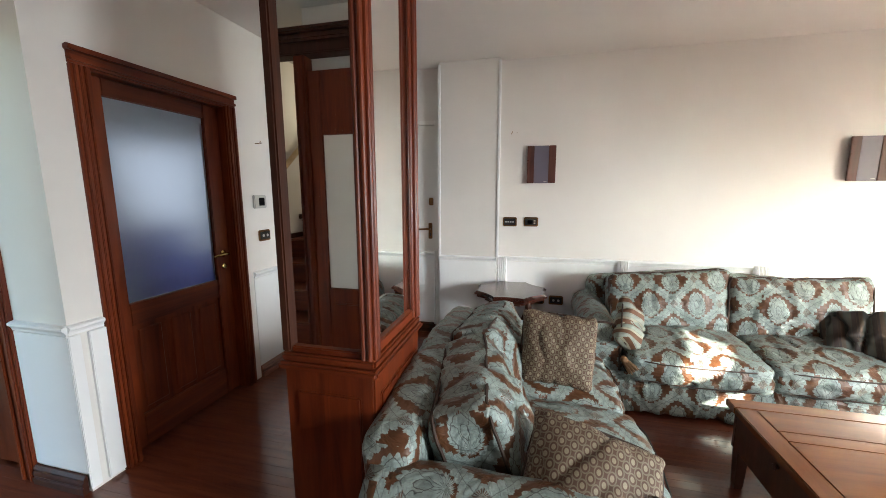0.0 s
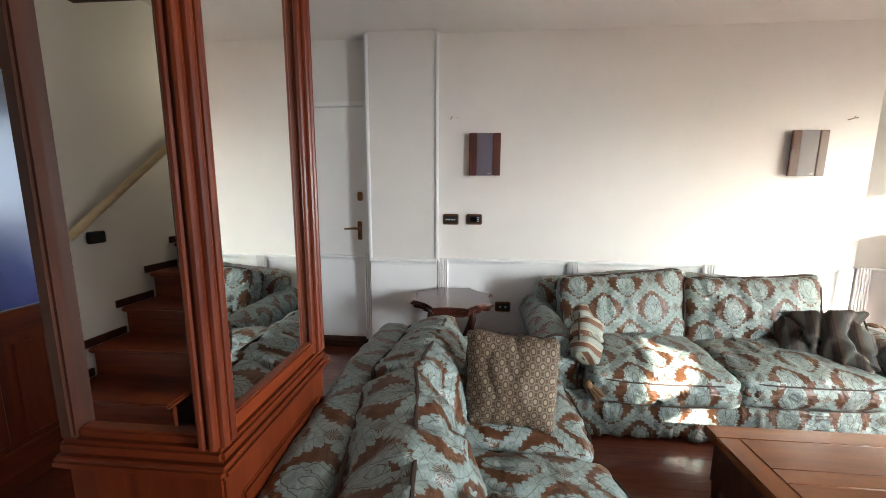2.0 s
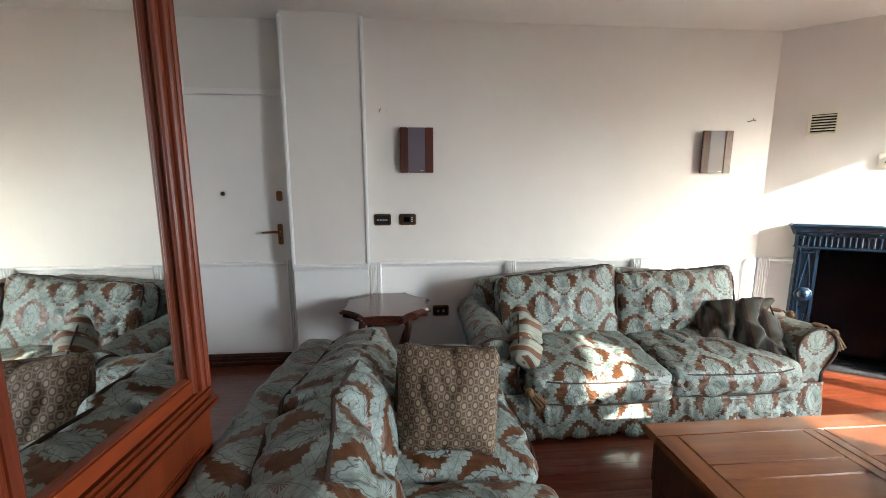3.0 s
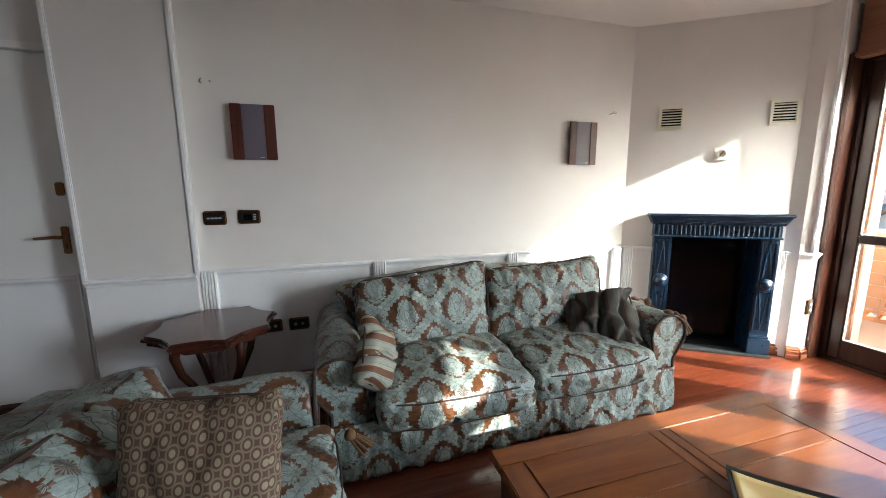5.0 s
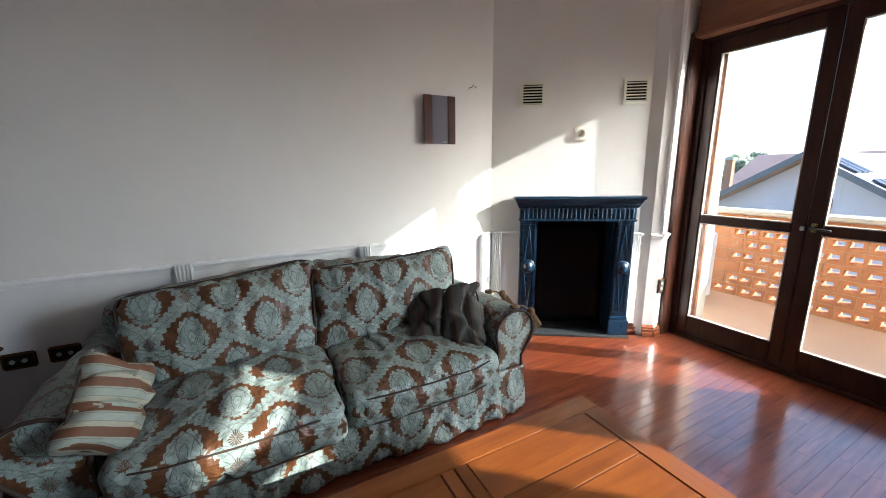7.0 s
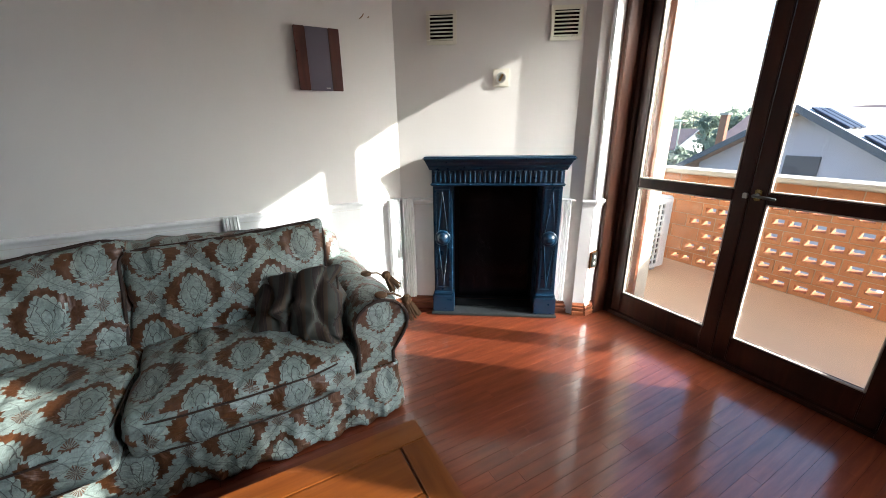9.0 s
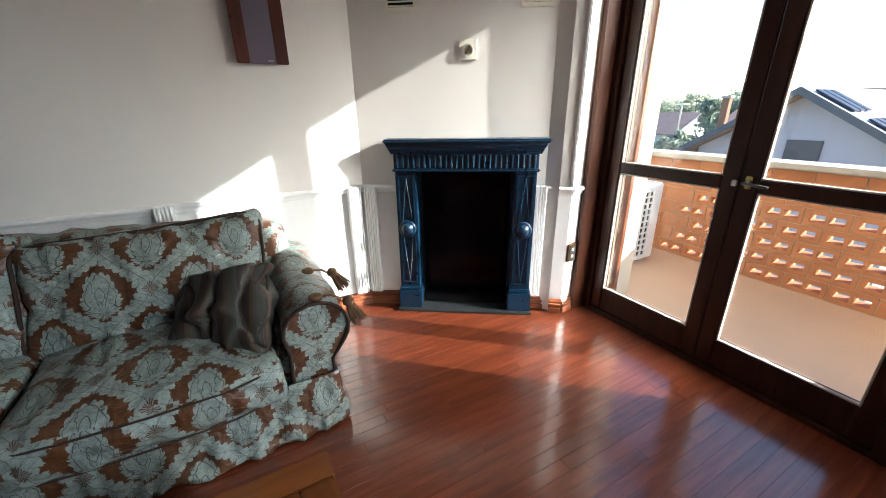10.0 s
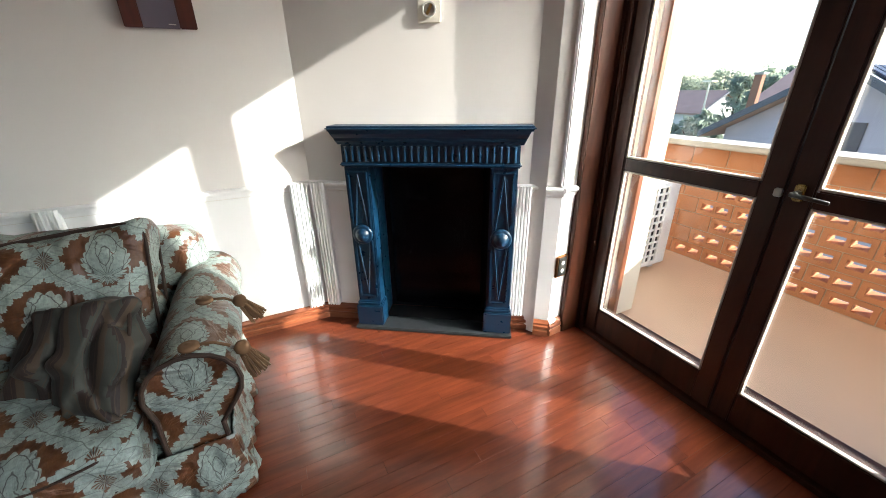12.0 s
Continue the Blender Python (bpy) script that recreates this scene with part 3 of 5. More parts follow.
def casing(d, lo, hi, axis, out, width=0.085, base=0.0, top=2.08, material=MAHOGANY, head=MAHOGANY_ACROSS):
    """Moulded wooden casing round an opening from lo to hi in a wall; out: its front face."""
    def stick(a, b, z0, z1, m, name):
        def bar(k0, k1, o0, o1, zz0, zz1):
            if axis == "y":
                return bbox((min(o0, o1), k0, zz0), (max(o0, o1), k1, zz1), 0.003)
            return bbox((k0, min(o0, o1), zz0), (k1, max(o0, o1), zz1), 0.003)
        back, face = out
        step = face - back
        if z1 - z0 > b - a:
            shells = [bar(a, b, back, back + step * 0.6, z0, z1), bar(a + 0.012, a + 0.028, back, face, z0, z1), bar(b - 0.03, b - 0.010, back, face, z0, z1), bar(a + 0.036, a + 0.046, back, back + step * 0.85, z0, z1)]
        else:
            shells = [bar(a, b, back, back + step * 0.6, z0, z1), bar(a, b, back, face, z0 + 0.012, z0 + 0.028), bar(a - 0.006, b + 0.006, back, back + step * 1.15, z1 - 0.03, z1 - 0.006)]
        part(name, joined(*shells), m, d)
    stick(lo - width, lo, base, top, material, "casing_side")
    stick(hi, hi + width, base, top, material, "casing_side")
    stick(lo - width, hi + width, top, top + width, head, "casing_head")


def glazed_door():
    d = tagged(new("door_2"), "reddish wooden inner door with a frosted glass pane, closed", "door", kind="structure")
    x = WEST
    lo, hi, top = 1.223, 2.006, 2.0
    casing(d, 1.223, 2.006, "y", (x, x + 0.030), 0.085, 0.0, 2.012)
    part("door_lining", joined(bbox((x - 0.20, 1.155, 0), (x, 1.222, 2.03), 0.003), bbox((x - 0.20, 2.007, 0), (x, 2.058, 2.03), 0.003), bbox((x - 0.20, 1.222, 2.003), (x, 2.007, 2.055), 0.003)), MAHOGANY, d)
    x -= 0.055
    t = 0.045
    for a, b in ((lo, lo + 0.085), (hi - 0.115, hi)):
        part("stile", bbox((x - t, a + 0.002, 0.01), (x, b, top), 0.004), MAHOGANY, d)
    for z0, z1 in ((0.01, 0.20), (0.72, 0.845), (top - 0.087, top)):
        part("rail", bbox((x - t, lo + 0.086, z0), (x - 0.001, hi - 0.116, z1), 0.004), MAHOGANY_ACROSS, d)
    part("glass_pane", box(bmesh.new(), (x - 0.028, lo + 0.084, 0.844), (x - 0.020, hi - 0.114, top - 0.086)), FROST, d, "pane of frosted glass")
    w = (hi - lo - 0.202) / 3
    for i in range(3):
        a = lo + 0.086 + w * i
        part("lower_panel", joined(bbox((x - 0.030, a, 0.20), (x - 0.016, a + w, 0.72), 0.002), bbox((x - 0.018, a + 0.03, 0.23), (x - 0.006, a + w - 0.03, 0.69), 0.008, 1)), MAHOGANY, d)
    y = hi - 0.055
    rose = part("handle_rose", moved(lathe([(0.024, 0), (0.024, 0.006), (0.014, 0.012)], 20), pose(x, y, 1.02, 0, 90)), BRASS, d, "round brass rose")
    part("lever", joined(tube([(x, y, 1.02), (x + 0.05, y, 1.02)], 0.009), tube([(x + 0.05, y, 1.02), (x + 0.052, y - 0.03, 1.022), (x + 0.048, y - 0.115, 1.015)], [0.010, 0.009, 0.007])), BRASS, rose, smooth=True)
    part("key_escutcheon", moved(lathe([(0.020, 0), (0.020, 0.006), (0.012, 0.010)], 20), pose(x, y, 0.93, 0, 90)), BRASS, d)


glazed_door()

# lobby casing at the end of the pier
d = tagged(new("door_3"), "open doorway with a dark reddish wooden casing", "door", kind="structure")
part("casing_side", joined(bbox((-2.41, 0.97, 0), (-2.313, 1.10, 2.08), 0.004), bbox((-2.40, 0.958, 0), (-2.38, 0.97, 2.08), 0.004), bbox((-2.345, 0.958, 0), (-2.325, 0.97, 2.08), 0.004)), MAHOGANY, d)
part("door_leaf", bbox((-3.2, 1.03, 0.01), (-2.412, 1.07, 2.06), 0.004), MAHOGANY, d)
PX = WEST + 0.004
structure("trim_rail", moved(rail_run(0.35), pose(-2.31, 0.99, 0)), PANEL, "moulded white dado rail")
structure("trim_rail", moved(rail_run(0.145), Matrix(((0, -1, 0, PX), (1, 0, 0, 0.985), (0, 0, 1, 0), (0, 0, 0, 1)))), PANEL, "moulded white dado rail")
structure("trim_panel", box(bmesh.new(), (-2.31, 0.982, 0.1), (PX, 0.99, 0.79)), PANEL, "smooth white wainscot panel")
structure("trim_panel", joined(bbox((PX, 0.982, 0.02), (PX + 0.012, 1.03, 0.79), 0.003), bbox((PX, 1.06, 0.02), (PX + 0.020, 1.134, 0.79), 0.003)), PANEL, "stepped white wainscot panel")
structure("baseboard", moved(skirting(0.335), pose(-2.31, 0.982, 0)), DARKWOOD, "dark wooden skirting board")


# balcony doors
def leaf(d, x, a, b, up):
    """One glazed leaf from y = a to y = b."""
    s, t = 0.072, 0.055
    for lo, hi in ((a, a + s), (b - s, b)):
        part("stile", bbox((x, lo + 0.001, 0.03), (x + t, hi - 0.001, 2.19 + up), 0.005), FRAMEWOOD, d)
    for z0, z1 in ((0.03, 0.178), (0.925, 0.982), (2.10 + up, 2.19 + up)):
        part("rail", bbox((x + 0.002, a + s, z0), (x + t - 0.002, b - s, z1), 0.005), FRAMEWOOD, d)
    for z0, z1 in ((0.178, 0.925), (0.982, 2.10 + up)):
        g = part("glass_pane", box(bmesh.new(), (x + 0.024, a + s, z0), (x + 0.030, b - s, z1)), GLASS, d, "clear window glass")
        g.visible_shadow = False
        bead = joined(*(bbox(lo, hi, 0.002, 1) for lo, hi in (
            ((x + 0.004, a + s, z0), (x + 0.022, a + s + 0.008, z1)), ((x + 0.004, b - s - 0.008, z0), (x + 0.022, b - s, z1)),
            ((x + 0.004, a + s + 0.008, z0), (x + 0.022, b - s - 0.008, z0 + 0.008)), ((x + 0.004, a + s + 0.008, z1 - 0.008), (x + 0.022, b - s - 0.008, z1)))))
        part("glazing_bead", bead, CAPSTONE, d, "pale putty glazing bead")


def balcony_door(name, y1, y2, handle, up=0.0):
    d = tagged(new(name), "dark wooden balcony door with two glazed leaves, closed", "balcony door", kind="structure")
    x, mid = 4.205, (y1 + y2) / 2 + 0.01
    for lo, hi in (((x - 0.02, y2 - 0.024, 0), (x + 0.11, y2, 2.23 + up)), ((x - 0.02, y1, 0), (x + 0.11, y1 + 0.06, 2.23 + up)), ((x - 0.02, y1 + 0.06, 2.192 + up), (x + 0.11, y2 - 0.024, 2.23 + up))):
        part("door_frame", bbox(lo, hi, 0.004), FRAMEWOOD, d)
    part("threshold", bbox((x - 0.02, y1 + 0.06, 0.0), (x + 0.30, y2 - 0.024, 0.028), 0.004), FRAMEWOOD, d, "dark wooden threshold")
    leaf(d, x, mid + 0.001, y2 - 0.026, up)
    leaf(d, x, y1 + 0.062, mid - 0.001, up)
    if handle:
        y = mid - 0.036
        plate = part("handle_plate", bbox((x - 0.010, y - 0.014, 0.94), (x, y + 0.014, 0.995), 0.004), BRASS, d, "small brass handle plate")
        part("lever", joined(tube([(x - 0.01, y, 0.968), (x - 0.05, y, 0.968)], 0.009), tube([(x - 0.05, y + 0.004, 0.968), (x - 0.052, y - 0.09, 0.962)], [0.008, 0.006])), BLACK, plate, smooth=True)
        part("catch", bbox((x - 0.016, y + 0.040, 0.945), (x, y + 0.062, 0.972), 0.003), STEEL, d)
    # shutter box above the door
    part("shutter_box", joined(bbox((x - 0.11, y1 - 0.12, Z1 + up + 0.02), (x + 0.02, y2 + 0.02, TOP - 0.002), 0.006), bbox((x - 0.125, y1 - 0.13, Z1 + up - 0.015), (x + 0.02, y2 + 0.03, Z1 + up + 0.025), 0.008)), BOXWOOD, d, "reddish wooden roller shutter box")
    # outer reveal with the shutter's guide
    part("shutter_guide", bbox((x + 0.20, y2 - 0.045, 0.0), (x + 0.235, y2 - 0.002, 2.23), 0.003), BOXWOOD, d)


balcony_door("door_4", Y1, Y2, True)


def single_balcony_door():
    d = tagged(new("door_5"), "unseen dark wooden balcony door, its leaf and fanlight shaped to cut the sun patches", "balcony door", kind="structure")
    x = 4.205
    leaf(d, x, -0.63, U2 - 0.026, -0.25)
    # solid leaf and deep transom are added to block sun from sofa and table
    part("solid_leaf", bbox((x, U1 + 0.02, 0.03), (x + 0.055, -0.632, 1.94), 0.005), FRAMEWOOD, d)
    for lo, hi in (((x - 0.02, U2 - 0.024, 0), (x + 0.11, U2, 2.45)), ((x - 0.02, U1, 0), (x + 0.11, U1 + 0.018, 2.45)), ((x - 0.02, U1 + 0.02, 2.27), (x + 0.11, U2 - 0.026, 2.45))):
        part("door_frame", bbox(lo, hi, 0.004), FRAMEWOOD, d)
    part("transom", bbox((x - 0.005, U1 + 0.02, 1.942), (x + 0.06, U2 - 0.026, 2.088), 0.004), FRAMEWOOD, d)
    g = part("fanlight_pane", box(bmesh.new(), (x + 0.024, U1 + 0.02, 2.09), (x + 0.030, U2 - 0.026, 2.27)), GLASS, d)
    g.visible_shadow = False


single_balcony_door()
structure("trim_door_post", joined(bbox((4.076, 2.552, 0), (4.184, 2.584, Z1 + 0.02), 0.004), bbox((4.180, 2.536, 0), (4.319, 2.598, Z1 - 0.002), 0.003)), FRAMEWOOD, "dark wooden cover strip beside the balcony door")

# balcony: floor, parapet of hollow terracotta blocks, cap
structure("balcony_floor", box(bmesh.new(), (4.5, -3.55, -0.30), (5.95, 5.4, -0.02)), BALCONYTILE, "smooth ochre balcony floor")
parapet = structure("parapet", joined(box(bmesh.new(), (5.73, -3.55, -0.018), (5.86, 5.4, -0.012))), MORTAR, "terracotta block parapet with open blocks")
part("cap", bbox((5.63, -3.55, 0.865), (5.89, 5.4, 0.905), 0.008), CAPSTONE, parapet, "pale stone cap")


def open_block():
    """A hollow block with two openings, 0.25 x 0.125 m, seen along x."""
    bm = bmesh.new()
    w, h, t = 0.1212, 0.0585, 0.060
    o = 0.046
    box(bm, (-t, -w, -h), (t, w, -0.026))
    box(bm, (-t, -w, 0.026), (t, w, h))
    for a, b in ((-w, -o - 0.048), (-o + 0.036, o - 0.036), (o + 0.048, w)):
        box(bm, (-t, a, -0.026), (t, b, 0.026))
    return bm


full_mesh = finish(box(bmesh.new(), (-0.060, -0.1212, -0.0585), (0.060, 0.1212, 0.0585)), TERRACOTTA)
open_mesh = finish(open_block(), TERRACOTTA)
far_blocks = []
mort = bmesh.new()
for row in range(7):
    z = 0.045 + row * 0.124
    for col in range(-12, 26):
        y = -0.6 + col * 0.25 + (0.125 if row % 2 else 0)
        if y > 5.2 or y < -3.5:
            continue
        is_open = 0 <= row < 6 and (1.55 < y + row * 0.03 < 2.95) or (0 <= row < 6 and 3.05 < y < 4.6)
        box(mort, (5.735, y + 0.1212, z - 0.0585), (5.842, y + 0.1288, z + 0.0585))
        if y < 0.4:
            far_blocks.append((y, z))
            continue
        b = new("block", open_mesh if is_open else full_mesh)
        b.location = (5.79, y, z)
        b.parent = parapet
bm = bmesh.new()
for y, z in far_blocks:
    box(bm, (5.73, y - 0.120, z - 0.058), (5.85, y + 0.120, z + 0.058))
tagged(part("blocks", bm, TERRACOTTA, parapet), kind="stuff")
for row in range(8):
    z = 0.045 + row * 0.124 - 0.062
    box(mort, (5.735, -3.5, z - 0.0035), (5.842, 5.3, z + 0.0035))
part("bed_joint", mort, MORTAR, parapet)


# ---- mirrored wooden column ----
def mirror_column():
    c = thing("mirror_column", "tall reddish wooden column clad with mirrors above a panelled base", "column")
    x0, x1, y0, y1 = -0.80, -0.445, 0.945, 1.45
    part("base", joined(bbox((x0, y0, 0.0), (x1, y1, 0.80), 0.006), bbox((x0 - 0.012, y0 - 0.012, 0.0), (x1 + 0.012, y1 + 0.012, 0.10), 0.008),
                        bbox((x0 + 0.05, y0 - 0.008, 0.16), (x1 - 0.05, y0 + 0.01, 0.72), 0.006), bbox((x1 - 0.01, y0 + 0.05, 0.16), (x1 + 0.008, y1 - 0.05, 0.72), 0.006)), MAHOGANY, c)
    part("ledge", joined(bbox((x0 - 0.020, y0 - 0.020, 0.80), (x1 + 0.020, y1 + 0.020, 0.83), 0.010, 3), bbox((x0 - 0.008, y0 - 0.008, 0.83), (x1 + 0.008, y1 + 0.008, 0.862), 0.008)), MAHOGANY_ACROSS, c)
    part("core", box(bmesh.new(), (x0 + 0.03, y0 + 0.03, 0.86), (x1 - 0.03, y1 - 0.03, TOP - 0.004)), DARKWOOD, c)

    def post(a, b, w):
        return joined(bbox((a - w, b - w, 0.862), (a + w, b + w, TOP - 0.004), 0.006), *(tube([(a + dx, b + dy, 0.865), (a + dx, b + dy, TOP - 0.006)], 0.009, 10) for dx, dy in ((w, w * 0.45), (w, -w * 0.45), (w * 0.45, -w), (-w * 0.45, -w))))

    part("post", post(x1 - 0.022, y0 + 0.022, 0.026), MAHOGANY, c)
    part("post", post(x1 - 0.022, y1 - 0.022, 0.026), MAHOGANY, c)
    part("post", bbox((x0 - 0.004, y0 - 0.004, 0.862), (x0 + 0.030, y0 + 0.040, TOP - 0.004), 0.006), DARKWOOD, c)
    part("side_mirror", box(bmesh.new(), (x1 - 0.030, y0 + 0.048, 0.905), (x1 - 0.022, y1 - 0.048, TOP - 0.006)), MIRROR, c, "tall mirror facing the sofas")
    part("front_mirror", box(bmesh.new(), (x0 + 0.030, y0 + 0.022, 0.885), (x1 - 0.048, y0 + 0.030, TOP - 0.006)), MIRROR, c, "tall mirror facing the stairs")
    part("lower_rail", bbox((x1 - 0.034, y0 + 0.048, 0.862), (x1 - 0.006, y1 - 0.048, 0.905), 0.005), MAHOGANY_ACROSS, c)
    part("lower_rail", bbox((x0 + 0.030, y0 + 0.006, 0.862), (x1 - 0.048, y0 + 0.034, 0.885), 0.005), MAHOGANY_ACROSS, c)


mirror_column()


# stairs that the front mirror shows
def stairs():
    s = thing("staircase", "dark reddish wooden staircase along a white wall", "staircase")
    for k in range(1, 12):
        y = 0.26 - 0.22 * (k - 1)
        part("riser", box(bmesh.new(), (-2.08, y - 0.02, 0.17 * (k - 1)), (-1.43, y, 0.17 * k - 0.032)), MAHOGANY_ACROSS, s)
        part("tread", bbox((-2.09, y - 0.235, 0.17 * k - 0.03), (-1.425, y + 0.03, 0.17 * k), 0.010), MAHOGANY_ACROSS, s)
        part("wall_string", box(bmesh.new(), (-2.10, y - 0.215, 0.17 * k), (-2.088, y + 0.045, 0.17 * k + 0.045)), DARKWOOD, s)
    h = thing("stair_handrail", "pale straight wooden handrail on the stair wall", "handrail")
    part("rail", tube([(-2.04, -0.10, 1.14), (-2.04, -2.3, 2.84)], 0.024), wood("pale_wood", (0.58, 0.43, 0.24), (0.70, 0.55, 0.34), 0.4, (9, 1, 9)), h, smooth=True)
    for y in (-0.3, -1.2):
        part("bracket", tube([(-2.10, y, 1.14 + (-0.10 - y) * 0.773 - 0.05), (-2.04, y, 1.14 + (-0.10 - y) * 0.773)], 0.008), BRASS, h)


stairs()
sw = thing("stair_switch", "small black switch plate on the stair wall", "switch")
part("plate", bbox((-2.10, -0.345, 1.085), (-2.088, -0.235, 1.155), 0.006), BLACK, sw)


def stair_door():
    d = tagged(new("door_6"), "reddish wooden door frame with a white glazed leaf by the stairs", "door", kind="structure")
    y = -0.07
    part("post", joined(bbox((-1.42, y - 0.09, 0), (-1.34, y, 2.28), 0.005), bbox((-1.41, y, 0), (-1.395, y + 0.012, 2.20), 0.004), bbox((-1.37, y, 0), (-1.355, y + 0.012, 2.20), 0.004)), MAHOGANY, d)
    part("head", joined(bbox((-1.90, y - 0.09, 2.28), (-0.85, y + 0.01, 2.35), 0.006), bbox((-1.94, y - 0.09, 2.35), (-0.85, y + 0.04, 2.39), 0.012), bbox((-1.97, y - 0.09, 2.39), (-0.85, y + 0.07, 2.42), 0.010)), DARKWOOD, d)
    part("leaf", joined(bbox((-1.34, y - 0.06, 0.01), (-1.25, y - 0.02, 2.19), 0.004), bbox((-1.25, y - 0.06, 0.01), (-0.86, y - 0.02, 0.80), 0.004), bbox((-1.25, y - 0.06, 1.80), (-0.86, y - 0.02, 2.19), 0.004),
                         bbox((-1.22, y - 0.03, 0.2), (-0.90, y - 0.008, 0.70), 0.008), bbox((-0.93, y - 0.06, 0.80), (-0.86, y - 0.02, 1.80), 0.004)), MAHOGANY, d)
    part("glass_pane", box(bmesh.new(), (-1.25, y - 0.045, 0.80), (-0.93, y - 0.035, 1.80)), ACWHITE, d, "milky white pane")


stair_door()
structure("wall_stair_partition", joined(box(bmesh.new(), (-1.40, SOUTH, 0), (-1.32, -0.165, TOP)), box(bmesh.new(), (-1.32, -0.25, 0), (-0.85, -0.165, TOP)), box(bmesh.new(), (-0.93, SOUTH, 0), (-0.85, -0.25, TOP))), WHITE, "plain partition beside the stairs")


# ---- sofas ----
def sofa(name, label, width, seats, seed, m, plump=0.0):
    """A slip-covered sofa with rolled arms and a skirt. Its front looks to -y, its middle is at x = 0 and its back at y = 0.95."""
    s = thing(name, label, "sofa", "pair of damask sofas", m)
    h = width / 2
    aw = 0.26

    def scroll(x, flip):
        pts = [(-0.075, 0.06)]
        cz, r = 0.475, 0.125
        pts += [(-0.085, 0.30), (-0.080, 0.40)]
        for i in range(13):
            a = radians(200 - i * 20)
            pts.append((0.03 + r * math.cos(a), cz + r * 0.95 * math.sin(a)))
        pts += [(0.075, 0.33), (0.08, 0.06)]
        return [(x + flip * p, z) for p, z in pts]

    for sx, flip in ((-h + 0.125, -1), (h - 0.125, 1)):
        bm = prism(scroll(sx, flip), 0.06, 0.90, "y")
        bmesh.ops.triangulate(bm, faces=[f for f in bm.faces if len(f.verts) > 4])
        long = [e for e in bm.edges if abs(e.verts[0].co.y - e.verts[1].co.y) > 0.3]
        bmesh.ops.subdivide_edges(bm, edges=long, cuts=18, use_grid_fill=True)
        for v in bm.verts:
            q = v.co * 6 + Vector((seed, flip, 0))
            v.co += Vector((flip * 0.010, -0.008, 0.012)) * noise.fractal(q, 1.0, 2.0, 3)
            v.co.z -= 0.03 * max(0, (0.25 - v.co.y)) * (1 if v.co.z > 0.4 else 0)
        a = part("arm", bm, DAMASK, s, "rolled arm", smooth=True, cloth=True)
        a.data.polygons.foreach_set("use_smooth", [abs(p.normal.y) < 0.7 for p in a.data.polygons])
        part("arm_piping", tube([(p, 0.056, z) for p, z in scroll(sx, flip)], 0.0075, 8), PIPE, a, "brown corded piping")
    part("base", soft((width - 0.20, 0.80, 0.30), 0.03, wrinkle=0.004, seed=seed), DAMASK, s, smooth=True, cloth=True).matrix_basis = Matrix.Translation((0, 0.50, 0.20))

    # backrest with a gently arched top
    bm = soft((width - 0.16, 0.19, 0.60), 0.07, (0, 0.02, 0.0), 0.014, seed + 3, 40, 5.0)
    for v in bm.verts:
        v.co.z += (0.075 - 0.03 * plump) * math.cos(v.co.x / (width - 0.16) * math.pi) * (1 if v.co.z > 0 else 0)
        v.co.y += 0.10 * (v.co.z + 0.1)
    part("backrest", bm, DAMASK, s, smooth=True, cloth=True).matrix_basis = Matrix.Translation((0, 0.825, 0.43 - 0.062 * plump))
    inner = width - 2 * aw + 0.02
    w = inner / seats
    for i in range(seats):
        x = -inner / 2 + w * (i + 0.5)
        bm = soft((w - 0.005, 0.72, 0.18), 0.045, (0.004, 0.035, 0.040), 0.015, seed + i, 44, 6.0)
        c = part("seat_cushion", bm, DAMASK, s, "plump creased seat cushion", smooth=True, cloth=True)
        c.matrix_basis = Matrix.Translation((x, 0.36 - 0.030 * (1 - plump) - 0.035 * (i == 0), 0.385 - 0.035 * (1 - plump))) @ pose(0, 0, 0, 2, 0, (-1.5, 1.0)[i % 2])
        for zr in (0.062, -0.062):
            ring = []
            for k in range(61):
                t = k / 60 * 2 * math.pi
                cx, cy = math.copysign(abs(math.cos(t)) ** 0.28, math.cos(t)), math.copysign(abs(math.sin(t)) ** 0.28, math.sin(t))
                ring.append((cx * (w / 2 + 0.003), cy * (0.360 + 0.030 * (1 - abs(cx) ** 2.2)), zr + 0.008 * noise.noise(Vector((cx * 3, cy * 3, seed + i)))))
            part("piping", tube(ring, 0.0038, 6), PIPE, c)
        tk = 0.19 + 0.05 * plump
        bm = soft((w + 0.06, tk, 0.50), 0.045, (0.0, 0.060 + 0.03 * plump, 0.012 + 0.02 * plump), 0.020, seed + 7 + i, 44, 6.0)
        for v in bm.verts:
            # corners drawn out, the middle of each edge pulled in, the top sagging towards one end
            fx, fz = v.co.x / (w / 2 + 0.03), v.co.z / 0.25
            v.co.z -= 0.022 * (1 - fx * fx) * max(0, fz) - (0.020, 0.045)[i % 2] * max(0, fz) * fx * (1 - plump)
            v.co.x *= 1 - 0.03 * (1 - fz * fz)
        c = part("back_cushion", bm, DAMASK, s, "loose back cushion, leaning back", smooth=True, cloth=True)
        c.matrix_basis = Matrix.Translation((x + 0.015 * (1 - plump) * (-1, 0)[i % 2], 0.60 - 0.025 * (1 - plump) * (i % 2) + plump * (0.01, 0.02)[i % 2], 0.592 - plump * (0.097, 0.077)[i % 2])) @ pose(0, 0, 0, -17 - plump * (2, 0)[i % 2], (-2.5, 3)[i % 2], (3 + 5 * plump, -2 - 3 * plump)[i % 2])
        ha, hb = (w + 0.06) / 2, 0.25
